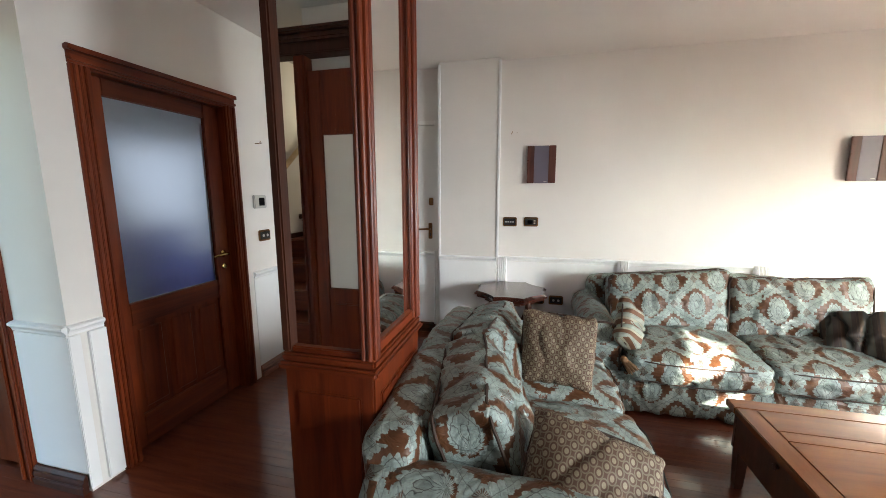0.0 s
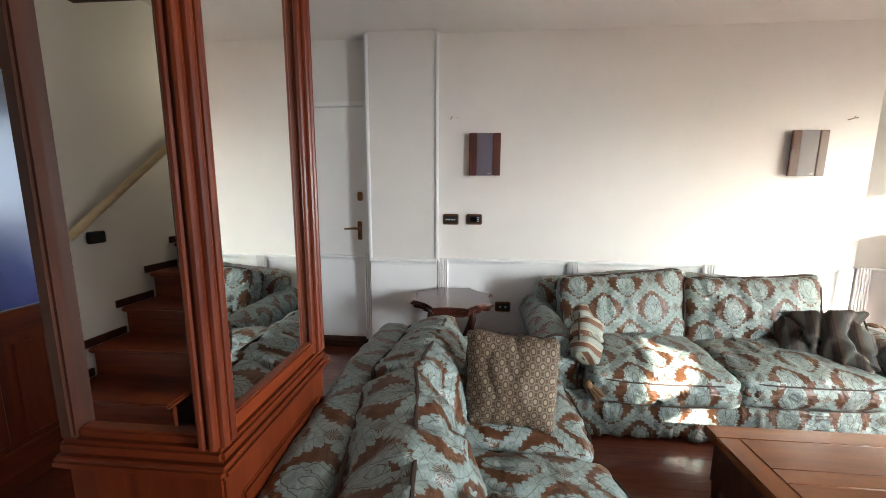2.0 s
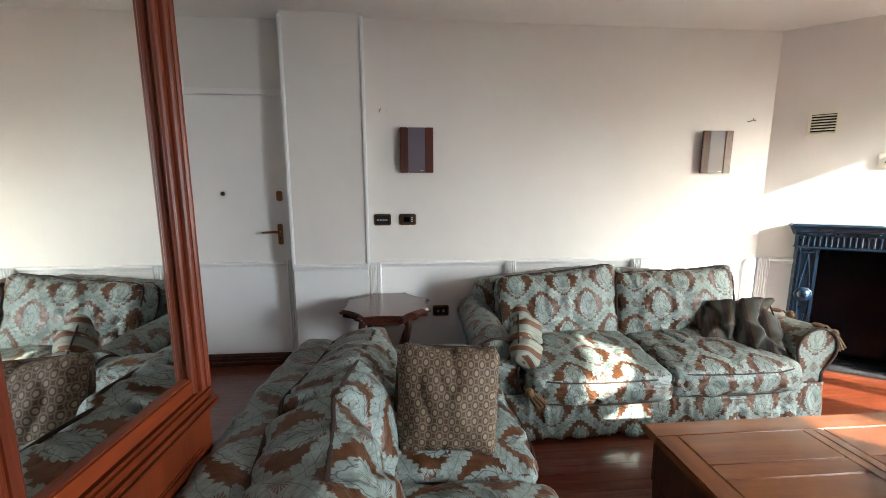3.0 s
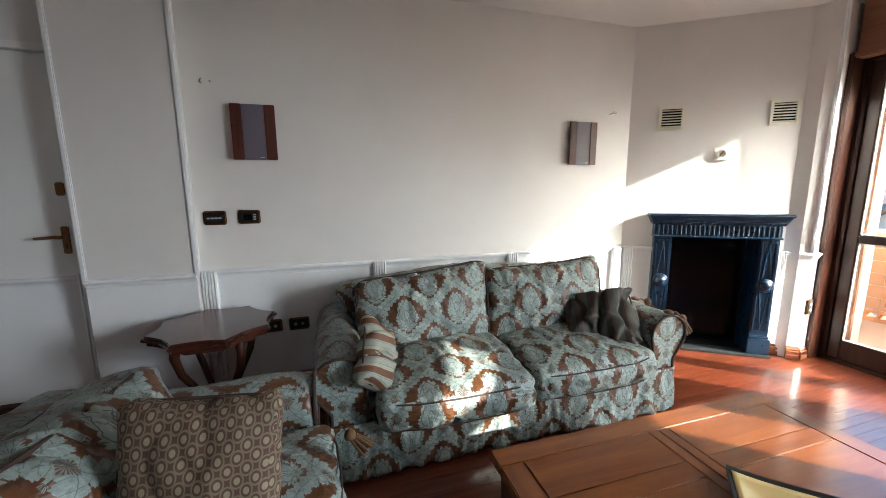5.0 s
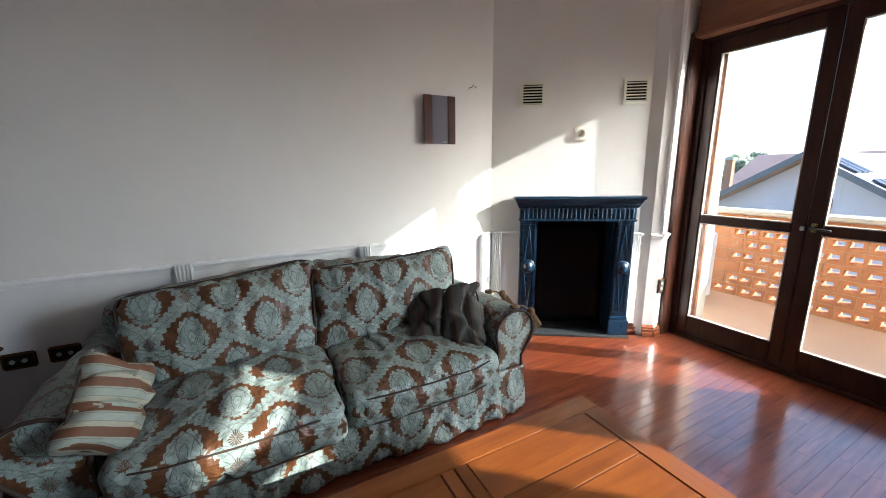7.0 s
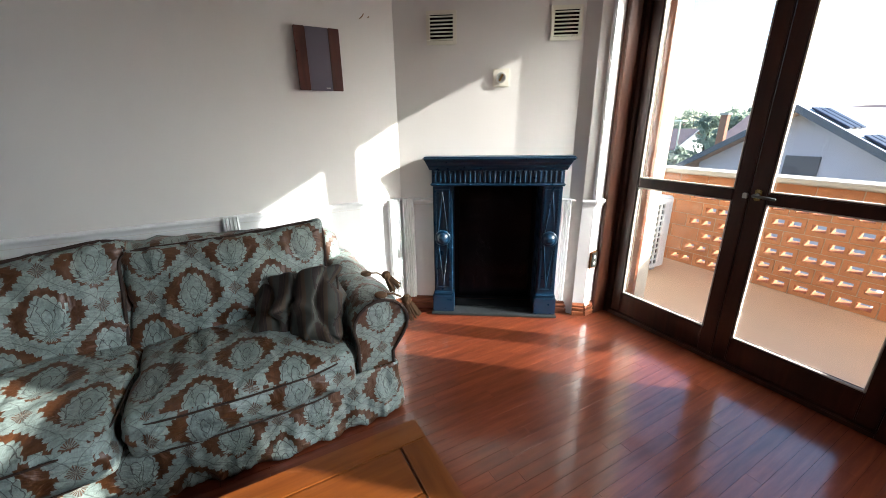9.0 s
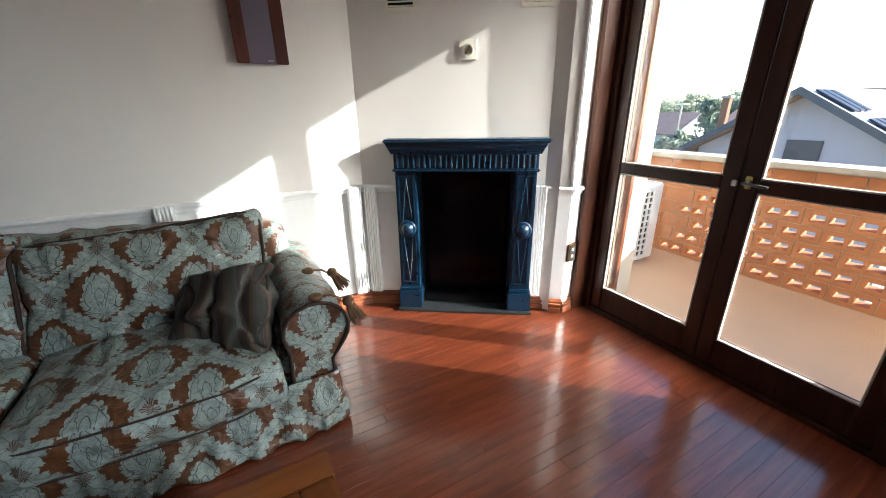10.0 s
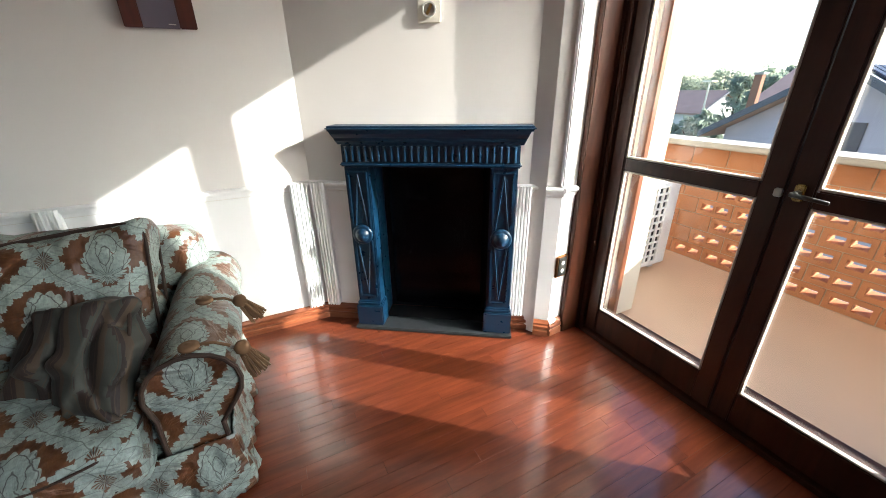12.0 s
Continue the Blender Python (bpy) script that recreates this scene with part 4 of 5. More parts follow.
        for yr in (-tk / 2 + 0.022, tk / 2 - 0.022):
            ring = []
            for k in range(73):
                t = k / 72 * 2 * math.pi
                fx, fz = math.copysign(abs(math.cos(t)) ** 0.25, math.cos(t)), math.copysign(abs(math.sin(t)) ** 0.25, math.sin(t))
                z = fz * hb * 1.02
                z -= 0.022 * (1 - fx * fx) * max(0, fz) - (0.020, 0.045)[i % 2] * max(0, fz) * fx * (1 - plump)
                ring.append((fx * ha * 1.012 * (1 - 0.03 * (1 - fz * fz)), yr + 0.006 * noise.noise(Vector((fx * 3, fz * 3, seed + i))), z))
            part("piping", tube(ring, 0.007, 6), PIPE, c)
    # skirt: a hanging strip with soft folds along front and sides
    pts = [(-h + 0.045, 0.88), (-h + 0.04, 0.05), (h - 0.04, 0.05), (h - 0.045, 0.88)]
    lines = []
    for (ax, ay), (bx, by) in zip(pts, pts[1:]):
        n = int(math.hypot(bx - ax, by - ay) / 0.0125)
        nx, ny = (by - ay), -(bx - ax)
        ln = math.hypot(nx, ny)
        nx, ny = nx / ln, ny / ln
        for i in range(n):
            t = i / n
            lines.append((ax + (bx - ax) * t, ay + (by - ay) * t, nx, ny))
    bm = bmesh.new()
    rows = []
    for j in range(13):
        f = j / 12
        z = 0.27 - 0.255 * f
        row = []
        for i, (x, y, nx, ny) in enumerate(lines):
            out = 0.006 + 0.024 * f + 0.034 * f * noise.noise(Vector((i * 0.17, seed, f * 1.3))) + 0.016 * (0.35 + f) * noise.noise(Vector((i * 0.42, seed + 3, f * 2.2)))
            row.append(bm.verts.new((x + nx * out, y + ny * out, z + 0.006 * f * math.sin(i * 0.37))))
        rows.append(row)
    for a, b in zip(rows, rows[1:]):
        for i in range(len(lines) - 1):
            bm.faces.new((a[i], b[i], b[i + 1], a[i + 1]))
    skirt = part("skirt", bm, DAMASK, s, "hanging pleated skirt", smooth=True, cloth=True)
    sol = skirt.modifiers.new("thick", "SOLIDIFY")
    sol.thickness = 0.004
    return s


three = sofa("sofa", "two-seat sofa in pale green and rust damask slipcover", 2.06, 2, 1, pose(1.48, 2.30, 0))
love = sofa("sofa", "damask sofa standing with its back to the mirrored column", 1.64, 2, 5, pose(0.50, 1.54, 0, 0, 0, 90), 1.0)


# throw cushions
def pillow(name, label, size, material, m, seed, crumple=0.012, puff=0.05, fold=6.0):
    p = thing(name, label, "cushion", "throw cushions", m)
    bm = soft((size[0], 0.07, size[1]), 0.035, (0, puff, 0), crumple, seed, 36, fold)
    for v in bm.verts:
        # pulled-out corners
        u, w = abs(v.co.x / size[0] * 2), abs(v.co.z / size[1] * 2)
        k = 1 - 0.07 * (1 - min(u, w) ** 2) * max(u, w) ** 3
        v.co.x *= k if u > w else 1
        v.co.z *= k if w >= u else 1
    part("cover", bm, material, p, smooth=True, cloth=True)
    a, b = size[0] / 2 - 0.004, size[1] / 2 - 0.004
    ring = []
    for k in range(49):
        t = k / 48 * 2 * math.pi
        ring.append((math.copysign(abs(math.cos(t)) ** 0.3, math.cos(t)) * a * 0.97, 0, math.copysign(abs(math.sin(t)) ** 0.3, math.sin(t)) * b * 0.97))
    part("piping", tube(ring, 0.005, 6), PIPE, p)
    return p


pillow("throw_cushion", "brown cushion with a small cream drop pattern, leaning on the arm", (0.37, 0.37), HONEY, pose(0.21, 1.69, 0.655, -13, 3, -4), 2)
pillow("throw_cushion", "brown cushion with a small cream drop pattern, lying on the seat", (0.42, 0.38), HONEY, pose(0.27, 0.93, 0.53, -52, 12, -8), 3, 0.014, 0.075)
pillow("throw_cushion", "green and rust striped cushion against the sofa arm", (0.31, 0.28), STRIPE, pose(0.715, 2.43, 0.555, -20, -46, 78), 4, 0.028, 0.045, 5.0)
pillow("throw_cushion", "crumpled dark striped cushion in the sofa corner", (0.42, 0.34), DARKSTRIPE, pose(2.10, 2.58, 0.535, -34, -12, -34), 6, 0.055, 0.045, 4.6)


# ---- octagonal side table ----
def side_table():
    t = thing("side_table", "octagonal dark reddish side table with curved legs", "table", m=pose(-0.095, 2.965, 0, 0, 0, 0))
    n = []
    for i in range(8):
        a = radians(22.5 + 45 * i)
        n.append((0.315 * math.cos(a), 0.315 * math.sin(a)))
    out = []
    for i in range(8):
        p, q = Vector(n[i]), Vector(n[(i + 1) % 8])
        for f in (0.0, 0.12, 0.3, 0.5, 0.7, 0.88):
            d = p.lerp(q, f)
            dip = 0.018 * math.sin(math.pi * f) if f else -0.006
            out.append(tuple(d * (1 - dip / d.length)))
    gloss = wood("dark_tabletop", (0.040, 0.011, 0.007), (0.088, 0.026, 0.015), 0.16, (1, 9, 9), 0.4)
    for name, k, z0, z1 in (("tabletop", 0.965, 0.609, 0.620), ("edge_moulding", 1.0, 0.590, 0.609), ("under_moulding", 0.93, 0.566, 0.590)):
        bm = prism([(x * k, y * k) for x, y in out], z0, z1)
        bmesh.ops.bevel(bm, geom=[e for e in bm.edges if abs(e.verts[0].co.z - e.verts[1].co.z) < 1e-4], offset=0.004, segments=2, affect="EDGES")
        part(name, bm, gloss, t)
    part("apron", prism([(x * 0.72, y * 0.72) for x, y in n], 0.535, 0.566), DARKWOOD, t)
    for k in range(4):
        a = radians(45 + 90 * k)
        c, s = math.cos(a), math.sin(a)
        pts = [(r * c, r * s, z) for r, z in ((0.20, 0.56), (0.215, 0.50), (0.19, 0.40), (0.125, 0.29), (0.07, 0.20), (0.06, 0.15), (0.10, 0.08), (0.18, 0.03), (0.215, 0.02))]
        fine = []
        for i in range(len(pts) - 1):
            for f in (0, 0.5):
                fine.append(tuple(Vector(pts[i]).lerp(Vector(pts[i + 1]), f)))
        fine.append(pts[-1])
        rr = [0.026 - 0.010 * math.sin(math.pi * i / (len(fine) - 1)) for i in range(len(fine))]
        part("leg", tube(fine, rr, 10), DARKWOOD, t, smooth=True)
    part("hub", moved(lathe([(0.03, 0.10), (0.05, 0.14), (0.055, 0.18), (0.04, 0.22), (0.02, 0.25)], 20), Matrix()), DARKWOOD, t, smooth=True)


side_table()


# ---- low table ----
def coffee_table():
    x0, x1, y0, y1, z = 1.03, 2.33, 1.00, 1.82, 0.43
    t = thing("coffee_table", "large low reddish wooden table with inlaid top panels", "table")
    e = 0.085
    part("border", bbox((x0, y1 - e, z - 0.035), (x1, y1, z), 0.004), TABLEWOOD, t)
    part("border", bbox((x0, y0, z - 0.035), (x1, y0 + e, z), 0.004), TABLEWOOD, t)
    part("border", bbox((x0, y0 + e, z - 0.035), (x0 + e, y1 - e, z), 0.004), TABLEWOOD_Y, t)
    part("border", bbox((x1 - e, y0 + e, z - 0.035), (x1, y1 - e, z), 0.004), TABLEWOOD_Y, t)
    mx = 1.68
    part("cross_band", bbox((mx - 0.045, y0 + e, z - 0.034), (mx - 0.001, y1 - e, z), 0.003), TABLEWOOD_Y, t)
    part("cross_band", bbox((mx + 0.001, y0 + e, z - 0.034), (mx + 0.045, y1 - e, z), 0.003), TABLEWOOD_Y, t)
    my = 1.54
    for a, b in ((x0 + e, mx - 0.045), (mx + 0.045, x1 - e)):
        part("cross_band", bbox((a, my - 0.035, z - 0.034), (b, my + 0.035, z), 0.003), TABLEWOOD, t)
        for c, d in ((y0 + e, my - 0.035), (my + 0.035, y1 - e)):
            part("panel", joined(bbox((a + 0.001, c + 0.001, z - 0.034), (b - 0.001, d - 0.001, z - 0.003), 0.002), bbox((a + 0.003, c + 0.003, z - 0.01), (b - 0.003, d - 0.003, z - 0.0005), 0.001)), TABLEWOOD, t)
    part("apron", joined(bbox((x0 + 0.03, y0 + 0.03, 0.20), (x1 - 0.03, y0 + 0.055, z - 0.035), 0.003), bbox((x0 + 0.03, y1 - 0.055, 0.20), (x1 - 0.03, y1 - 0.03, z - 0.035), 0.003),
                          bbox((x0 + 0.03, y0 + 0.055, 0.20), (x0 + 0.055, y1 - 0.055, z - 0.035), 0.003), bbox((x1 - 0.055, y0 + 0.055, 0.20), (x1 - 0.03, y1 - 0.055, z - 0.035), 0.003)), DARKWOOD, t)
    for x in (x0 + 0.06, x1 - 0.06):
        for y in (y0 + 0.06, y1 - 0.06):
            part("leg", moved(lathe([(0.022, 0.0), (0.026, 0.02), (0.034, 0.20), (0.040, 0.28), (0.042, z - 0.036)], 4), pose(x, y, 0, 0, 0, 45)), DARKWOOD, t)
    part("drawer_knob", moved(lathe([(0.006, 0), (0.014, 0.012), (0.010, 0.02)], 12), pose(x0 + 0.03, 1.45, z - 0.085, 0, -90)), DARKWOOD, t)


coffee_table()


def tray():
    """A shallow square dish with upswept corners."""
    t = thing("tray", "black lacquer dish with a pale gold inside on the low table", "tray", m=pose(1.695, 1.262, 0.433, 0, 0, 45))
    n = 18
    for name, w, lift, steep, material, label in (("gold_inside", 0.150, 0.008, 3, GOLD, "pale gold inside"), ("black_shell", 0.165, 0.002, 7, BLACK, "glossy black rim and underside")):
        bm = bmesh.new()
        grid = []
        for i in range(n + 1):
            for j in range(n + 1):
                u, v = -1 + 2 * i / n, -1 + 2 * j / n
                r = max(abs(u), abs(v))
                z = (0.012 if steep == 3 else 0.024) * r ** steep + 0.010 * (abs(u) * abs(v)) ** 3
                grid.append(bm.verts.new((u * w, v * w, z + lift)))
        for i in range(n):
            for j in range(n):
                k = i * (n + 1) + j
                bm.faces.new((grid[k], grid[k + n + 1], grid[k + n + 2], grid[k + 1]))
        ob = part(name, bm, material, t, label, smooth=True)
        ob.modifiers.new("thick", "SOLIDIFY").thickness = 0.004


tray()


# ---- fireplace ----
def fireplace():
    f = thing("fireplace", "teal painted fireplace surround with a black hearth opening", "fireplace", m=DIAG_M)
    a, b = 0.235, 1.085                      # outer sides along the wall
    d = -0.085                               # front face
    # shelf with a stepped cornice
    part("mantel_shelf", bbox((0.175, -0.130, 1.103), (1.150, 0, 1.127), 0.010, 3), TEAL, f)
    prof = [(0, 1.103), (-0.118, 1.103), (-0.116, 1.090), (-0.108, 1.078), (-0.100, 1.070), (-0.100, 1.058), (-0.092, 1.050), (-0.088, 1.040), (0, 1.040)]
    cor = moved(prism(prof, a - 0.018, b + 0.018, "x"), Matrix())
    for v in cor.verts:
        k = (v.co.z - 1.040) / 0.063
        mid = (a + b) / 2
        v.co.x = mid + (v.co.x - mid) * (1 + 0.06 * k)
    part("cornice", cor, TEAL, f)
    part("frieze", bbox((a - 0.005, d - 0.002, 0.945), (b + 0.005, 0, 1.040), 0.003), TEAL, f)
    part("lower_moulding", bbox((a - 0.014, d - 0.018, 0.936), (b + 0.014, 0, 0.955), 0.007, 3), TEAL, f)
    n = 26
    for i in range(n):
        x = a + 0.02 + (b - a - 0.04) * i / (n - 1)
        part("flute", moved(tube([(x, d - 0.004, 0.962), (x, d - 0.004, 1.032)], 0.0085, 8), Matrix()), TEAL, f)
    for x0, x1 in ((a, a + 0.128), (b - 0.128, b)):
        leg = part("pilaster", bbox((x0, d, 0.15), (x1, 0, 0.935), 0.004), TEAL, f)
        part("foot_block", joined(bbox((x0 - 0.012, d - 0.022, 0.018), (x1 + 0.012, 0, 0.145), 0.005), bbox((x0 - 0.006, d - 0.014, 0.145), (x1 + 0.006, 0, 0.170), 0.008)), TEAL, f)
        xm = (x0 + x1) / 2
        # raised border, diamond lines and turned boss
        w = 0.040
        part("panel_border", joined(bbox((xm - w - 0.012, d - 0.008, 0.20), (xm - w, d, 0.915), 0.003), bbox((xm + w, d - 0.008, 0.20), (xm + w + 0.012, d, 0.915), 0.003),
                                    bbox((xm - w, d - 0.008, 0.903), (xm + w, d, 0.915), 0.003), bbox((xm - w, d - 0.008, 0.20), (xm + w, d, 0.212), 0.003)), TEAL, leg)
        for z0, z1 in ((0.625, 0.895), (0.530, 0.225)):
            part("diamond_line", joined(tube([(xm - 0.032, d - 0.002, z0), (xm, d - 0.002, z1)], 0.0050, 6), tube([(xm + 0.032, d - 0.002, z0), (xm, d - 0.002, z1)], 0.0050, 6)), TEAL, leg)
        part("boss", moved(lathe([(0.054, 0), (0.054, 0.010), (0.048, 0.016), (0.040, 0.014), (0.036, 0.020), (0.026, 0.034), (0.010, 0.040)], 28), Matrix.Translation((xm, d, 0.578)) @ pose(0, 0, 0, 90)), TEAL, leg, "turned round boss", smooth=True)
    for x0, x1 in ((a + 0.106, a + 0.130), (b - 0.130, b - 0.106)):
        part("inner_jamb", bbox((x0, 0.001, 0.02), (x1, 0.130, 0.935), 0.003), TEAL, f)
    part("firebox", joined(box(bmesh.new(), (a + 0.130, 0.130, 0.02), (b - 0.130, 0.140, 0.935)), box(bmesh.new(), (a + 0.106, 0.001, 0.935), (b - 0.106, 0.140, 0.955))), MATTBLACK, f)
    part("black_screen", bbox((a + 0.165, 0.112, 0.05), (b - 0.165, 0.128, 0.90), 0.003), BLACKGLASS, f, "glossy black glass screen")
    part("hearth_slab", bbox((a - 0.02, d - 0.045, 0.002), (b + 0.02, -0.001, 0.020), 0.004), SLATE, f, "thin dark slate slab")
    part("hearth_floor", bbox((a + 0.131, 0.0, 0.002), (b - 0.131, 0.128, 0.019), 0.002), MATTBLACK, f)


fireplace()


# ---- wall things ----
def sconce(x, label):
    s = thing("wall_lamp", label, "wall lamp", "wall lamps", pose(x, BACK, 1.68))
    part("back_box", bbox((-0.07, -0.028, -0.12), (0.07, 0, 0.12), 0.004), STEEL, s)
    part("side_panel", bbox((-0.123, -0.046, -0.163), (-0.062, -0.030, 0.163), 0.003), REDWOOD, s, "glossy dark red wooden strip")
    part("side_panel", bbox((0.062, -0.046, -0.163), (0.123, -0.030, 0.163), 0.003), REDWOOD, s, "glossy dark red wooden strip")
    part("centre_panel", bbox((-0.062, -0.042, -0.163), (0.062, -0.032, 0.163), 0.002), LILAC, s, "satin lilac glass")
    part("maker_mark", box(bmesh.new(), (0.025, -0.0432, -0.150), (0.050, -0.0422, -0.146)), STEEL, s)


sconce(0.123, "flat wall lamp with lilac glass between dark wooden strips")
sconce(2.468, "flat wall lamp with lilac glass, near the slanting wall")


def switch_plate(p, label, kind, m=None):
    s = thing("switch_plate", label, "switch", "wall switches", m or pose(*p))
    part("frame", bbox((-0.064, -0.014, -0.043), (0.064, 0, 0.043), 0.013, 3), BRONZE, s, "bronze rounded frame")
    part("insert", bbox((-0.052, -0.017, -0.030), (0.052, -0.012, 0.030), 0.006), BLACK, s)
    if kind == 4:
        for i in range(4):
            part("rocker", bbox((-0.042 + 0.021 * i, -0.020, -0.006), (-0.025 + 0.021 * i, -0.016, 0.004), 0.001), GREYPLASTIC, s)
    elif kind == 1:
        part("display", bbox((-0.030, -0.019, -0.018), (0.015, -0.0165, 0.018), 0.002), BLACKGLASS, s)
        for i in range(3):
            part("button", bbox((0.024, -0.020, -0.018 + 0.014 * i), (0.040, -0.016, -0.010 + 0.014 * i), 0.001), GREYPLASTIC, s)
    else:
        for i in (-0.022, 0.022):
            part("socket_hole", moved(lathe([(0.011, 0), (0.011, 0.003)], 14), Matrix.Translation((i, -0.016, 0)) @ pose(0, 0, 0, 90)), GREYPLASTIC, s)


switch_plate((-0.142, BACK, 1.166), "bronze framed black switch plate with four rockers", 4)
switch_plate((0.050, BACK, 1.168), "bronze framed black thermostat plate", 1)
switch_plate((0.30, BACK - 0.004, 0.44), "bronze framed black socket behind the sofa", 2)
switch_plate((0.13, BACK - 0.004, 0.44), "bronze framed black socket behind the side table", 2)
switch_plate(None, "dark socket plate low on the white pier", 2, pose2((4.03, 2.576), (0.994, 0.105)) @ pose(0.0, 0, 0.42, 0, 90))
switch_plate(None, "gold framed switch plate beside the glazed door", 2, Matrix.Translation((WEST, 2.30, 1.11)) @ pose(0, 0, 0, 0, 0, 90))
switch_plate(None, "bronze framed switch beside the entrance door", 2, Matrix.Translation((WEST, 3.2, 1.17)) @ pose(0, 0, 0, 0, 0, 90))


def thermostat():
    s = thing("thermostat", "grey wall thermostat with a small dark display", "thermostat", m=Matrix.Translation((WEST, 2.27, 1.37)) @ pose(0, 0, 0, 0, 0, 90))
    part("housing", bbox((-0.065, -0.022, -0.05), (0.065, 0, 0.05), 0.006), GREYPLASTIC, s)
    part("display", bbox((-0.02, -0.024, -0.03), (0.04, -0.021, 0.03), 0.002), BLACKGLASS, s)


thermostat()


def wall_hook(m):
    h = thing("wall_hook", "small metal hook screwed into the wall", "hook", "wall hooks", m)
    part("shank", tube([(0, 0, 0), (0, -0.03, 0), (0.006, -0.04, 0.006), (0.012, -0.038, 0.018)], 0.0028, 6), BRONZE, h)
    part("side_pin", tube([(0.05, 0, 0.01), (0.05, -0.02, 0.01)], 0.003, 6), BRONZE, h)


wall_hook(pose(-0.146, BACK, 1.955))
wall_hook(pose(2.734, BACK, 1.92))
wall_hook(Matrix.Translation((WEST, 2.28, 1.80)) @ pose(0, 0, 0, 0, 0, 90))


def vent(s0, z0):
    v = thing("wall_vent", "square white wall vent with dark louvre slots", "vent", "vents above the fireplace", DIAG_M @ pose(s0, 0, z0))
    w = 0.092
    part("frame", joined(bbox((-w, -0.012, -w), (w, 0, -w + 0.022), 0.003), bbox((-w, -0.012, w - 0.022), (w, 0, w), 0.003), bbox((-w, -0.012, -w + 0.022), (-w + 0.022, 0, w - 0.022), 0.003), bbox((w - 0.022, -0.012, -w + 0.022), (w, 0, w - 0.022), 0.003)), IVORY, v)
    part("backing", box(bmesh.new(), (-w + 0.022, -0.003, -w + 0.022), (w - 0.022, -0.001, w - 0.022)), MATTBLACK, v)
    for i in range(7):
        z = -0.062 + i * 0.0205
        part("slat", moved(box(bmesh.new(), (-w + 0.022, -0.010, -0.002), (w - 0.022, 0.004, 0.002)), Matrix.Translation((0, -0.004, z)) @ pose(0, 0, 0, 35)), IVORY, v)


vent(0.30, 1.88)
vent(1.040, 1.88)

th = thing("wall_outlet", "square ivory single outlet plate above the fireplace", "outlet", m=DIAG_M @ pose(0.668, 0, 1.594))
part("plate", bbox((-0.052, -0.008, -0.052), (0.052, 0, 0.052), 0.004, 3), IVORY, th)
part("ring", moved(lathe([(0.030, 0), (0.030, 0.006), (0.024, 0.006), (0.024, 0.001)], 28), Matrix.Translation((0, -0.0075, 0)) @ pose(0, 0, 0, 90)), GREYPLASTIC, th, smooth=False)
part("knob", joined(bbox((-0.006, -0.014, -0.022), (0.006, -0.007, 0.022), 0.002)), BRASS, th).rotation_euler = (0, radians(30), 0)


# tassels tied round the sofa arm
def tassel(m):
    t = thing("tassel", "brown and gold thread tassel hanging from the sofa arm", "tassel", "sofa tassels", m)
    part("knot", moved(lathe([(0.006, 0.02), (0.017, 0.012), (0.019, 0.0), (0.014, -0.012), (0.012, -0.016)], 14), Matrix()), TASSEL, t, smooth=True)
    shells = []
    for i in range(40):
        a, r = random.random() * 6.28, 0.014 * random.random() ** 0.5
        shells.append(tube([(r * math.cos(a), r * math.sin(a), -0.012), (1.5 * r * math.cos(a), 1.5 * r * math.sin(a), -0.04), (2.1 * r * math.cos(a), 2.1 * r * math.sin(a), -0.068 - 0.012 * random.random())], 0.0034, 4))
    part("fringe", joined(*shells), TASSEL, t)


for m in (pose(2.558, 2.40, 0.545, 0, -22, 0), pose(2.556, 2.66, 0.575, 0, -30, 0)):
    tassel(m @ Matrix.Scale(1.25, 4))


def rosette(m):
    r = thing("rosette", "round brown thread rosette sewn on the sofa arm", "rosette", "sofa rosettes", m)
    part("disc", lathe([(0.020, -0.006), (0.028, 0.0), (0.027, 0.008), (0.018, 0.014), (0.012, 0.011), (0.006, 0.016)], 18), TASSEL, r, smooth=True)
    part("cord", tube([(0.02, 0, 0.004), (0.06, 0.004, 0.0), (0.10, 0.008, -0.025)], 0.005, 6), TASSEL, r, smooth=True)


rosette(pose(2.43, 2.385, 0.602, 0, 4, 0))
rosette(pose(2.45, 2.66, 0.604, 0, 6, 0))
tassel(pose(0.565, 1.86, 0.56, 0, -40, 0))

# ---- outside ----
def air_unit():
    u = thing("air_conditioner", "white outdoor air conditioning unit standing on the balcony", "air conditioner")
    x0, x1 = 4.80, 5.40
    part("casing", bbox((x0, 2.86, 0.02), (x1, 3.14, 0.69), 0.012), ACWHITE, u)
    part("fan_opening", bbox((x0 + 0.03, 2.854, 0.07), (x0 + 0.45, 2.862, 0.64), 0.002), SLATE, u, "dark fan opening behind the grille")
    g = []
    for i in range(8):
        x = x0 + 0.03 + i * 0.06
        g.append(bbox((x - 0.009, 2.836, 0.06), (x + 0.009, 2.852, 0.65), 0.003, 1))
    for i in range(12):
        z = 0.07 + i * 0.052
        g.append(bbox((x0 + 0.02, 2.838, z - 0.008), (x0 + 0.46, 2.850, z + 0.008), 0.003, 1))
    part("grille", joined(*g), ACWHITE, u)
    for x in (x0 + 0.05, x1 - 0.12):
        part("foot", bbox((x, 2.9, -0.02), (x + 0.06, 3.1, 0.02), 0.003), GREYPLASTIC, u)


air_unit()


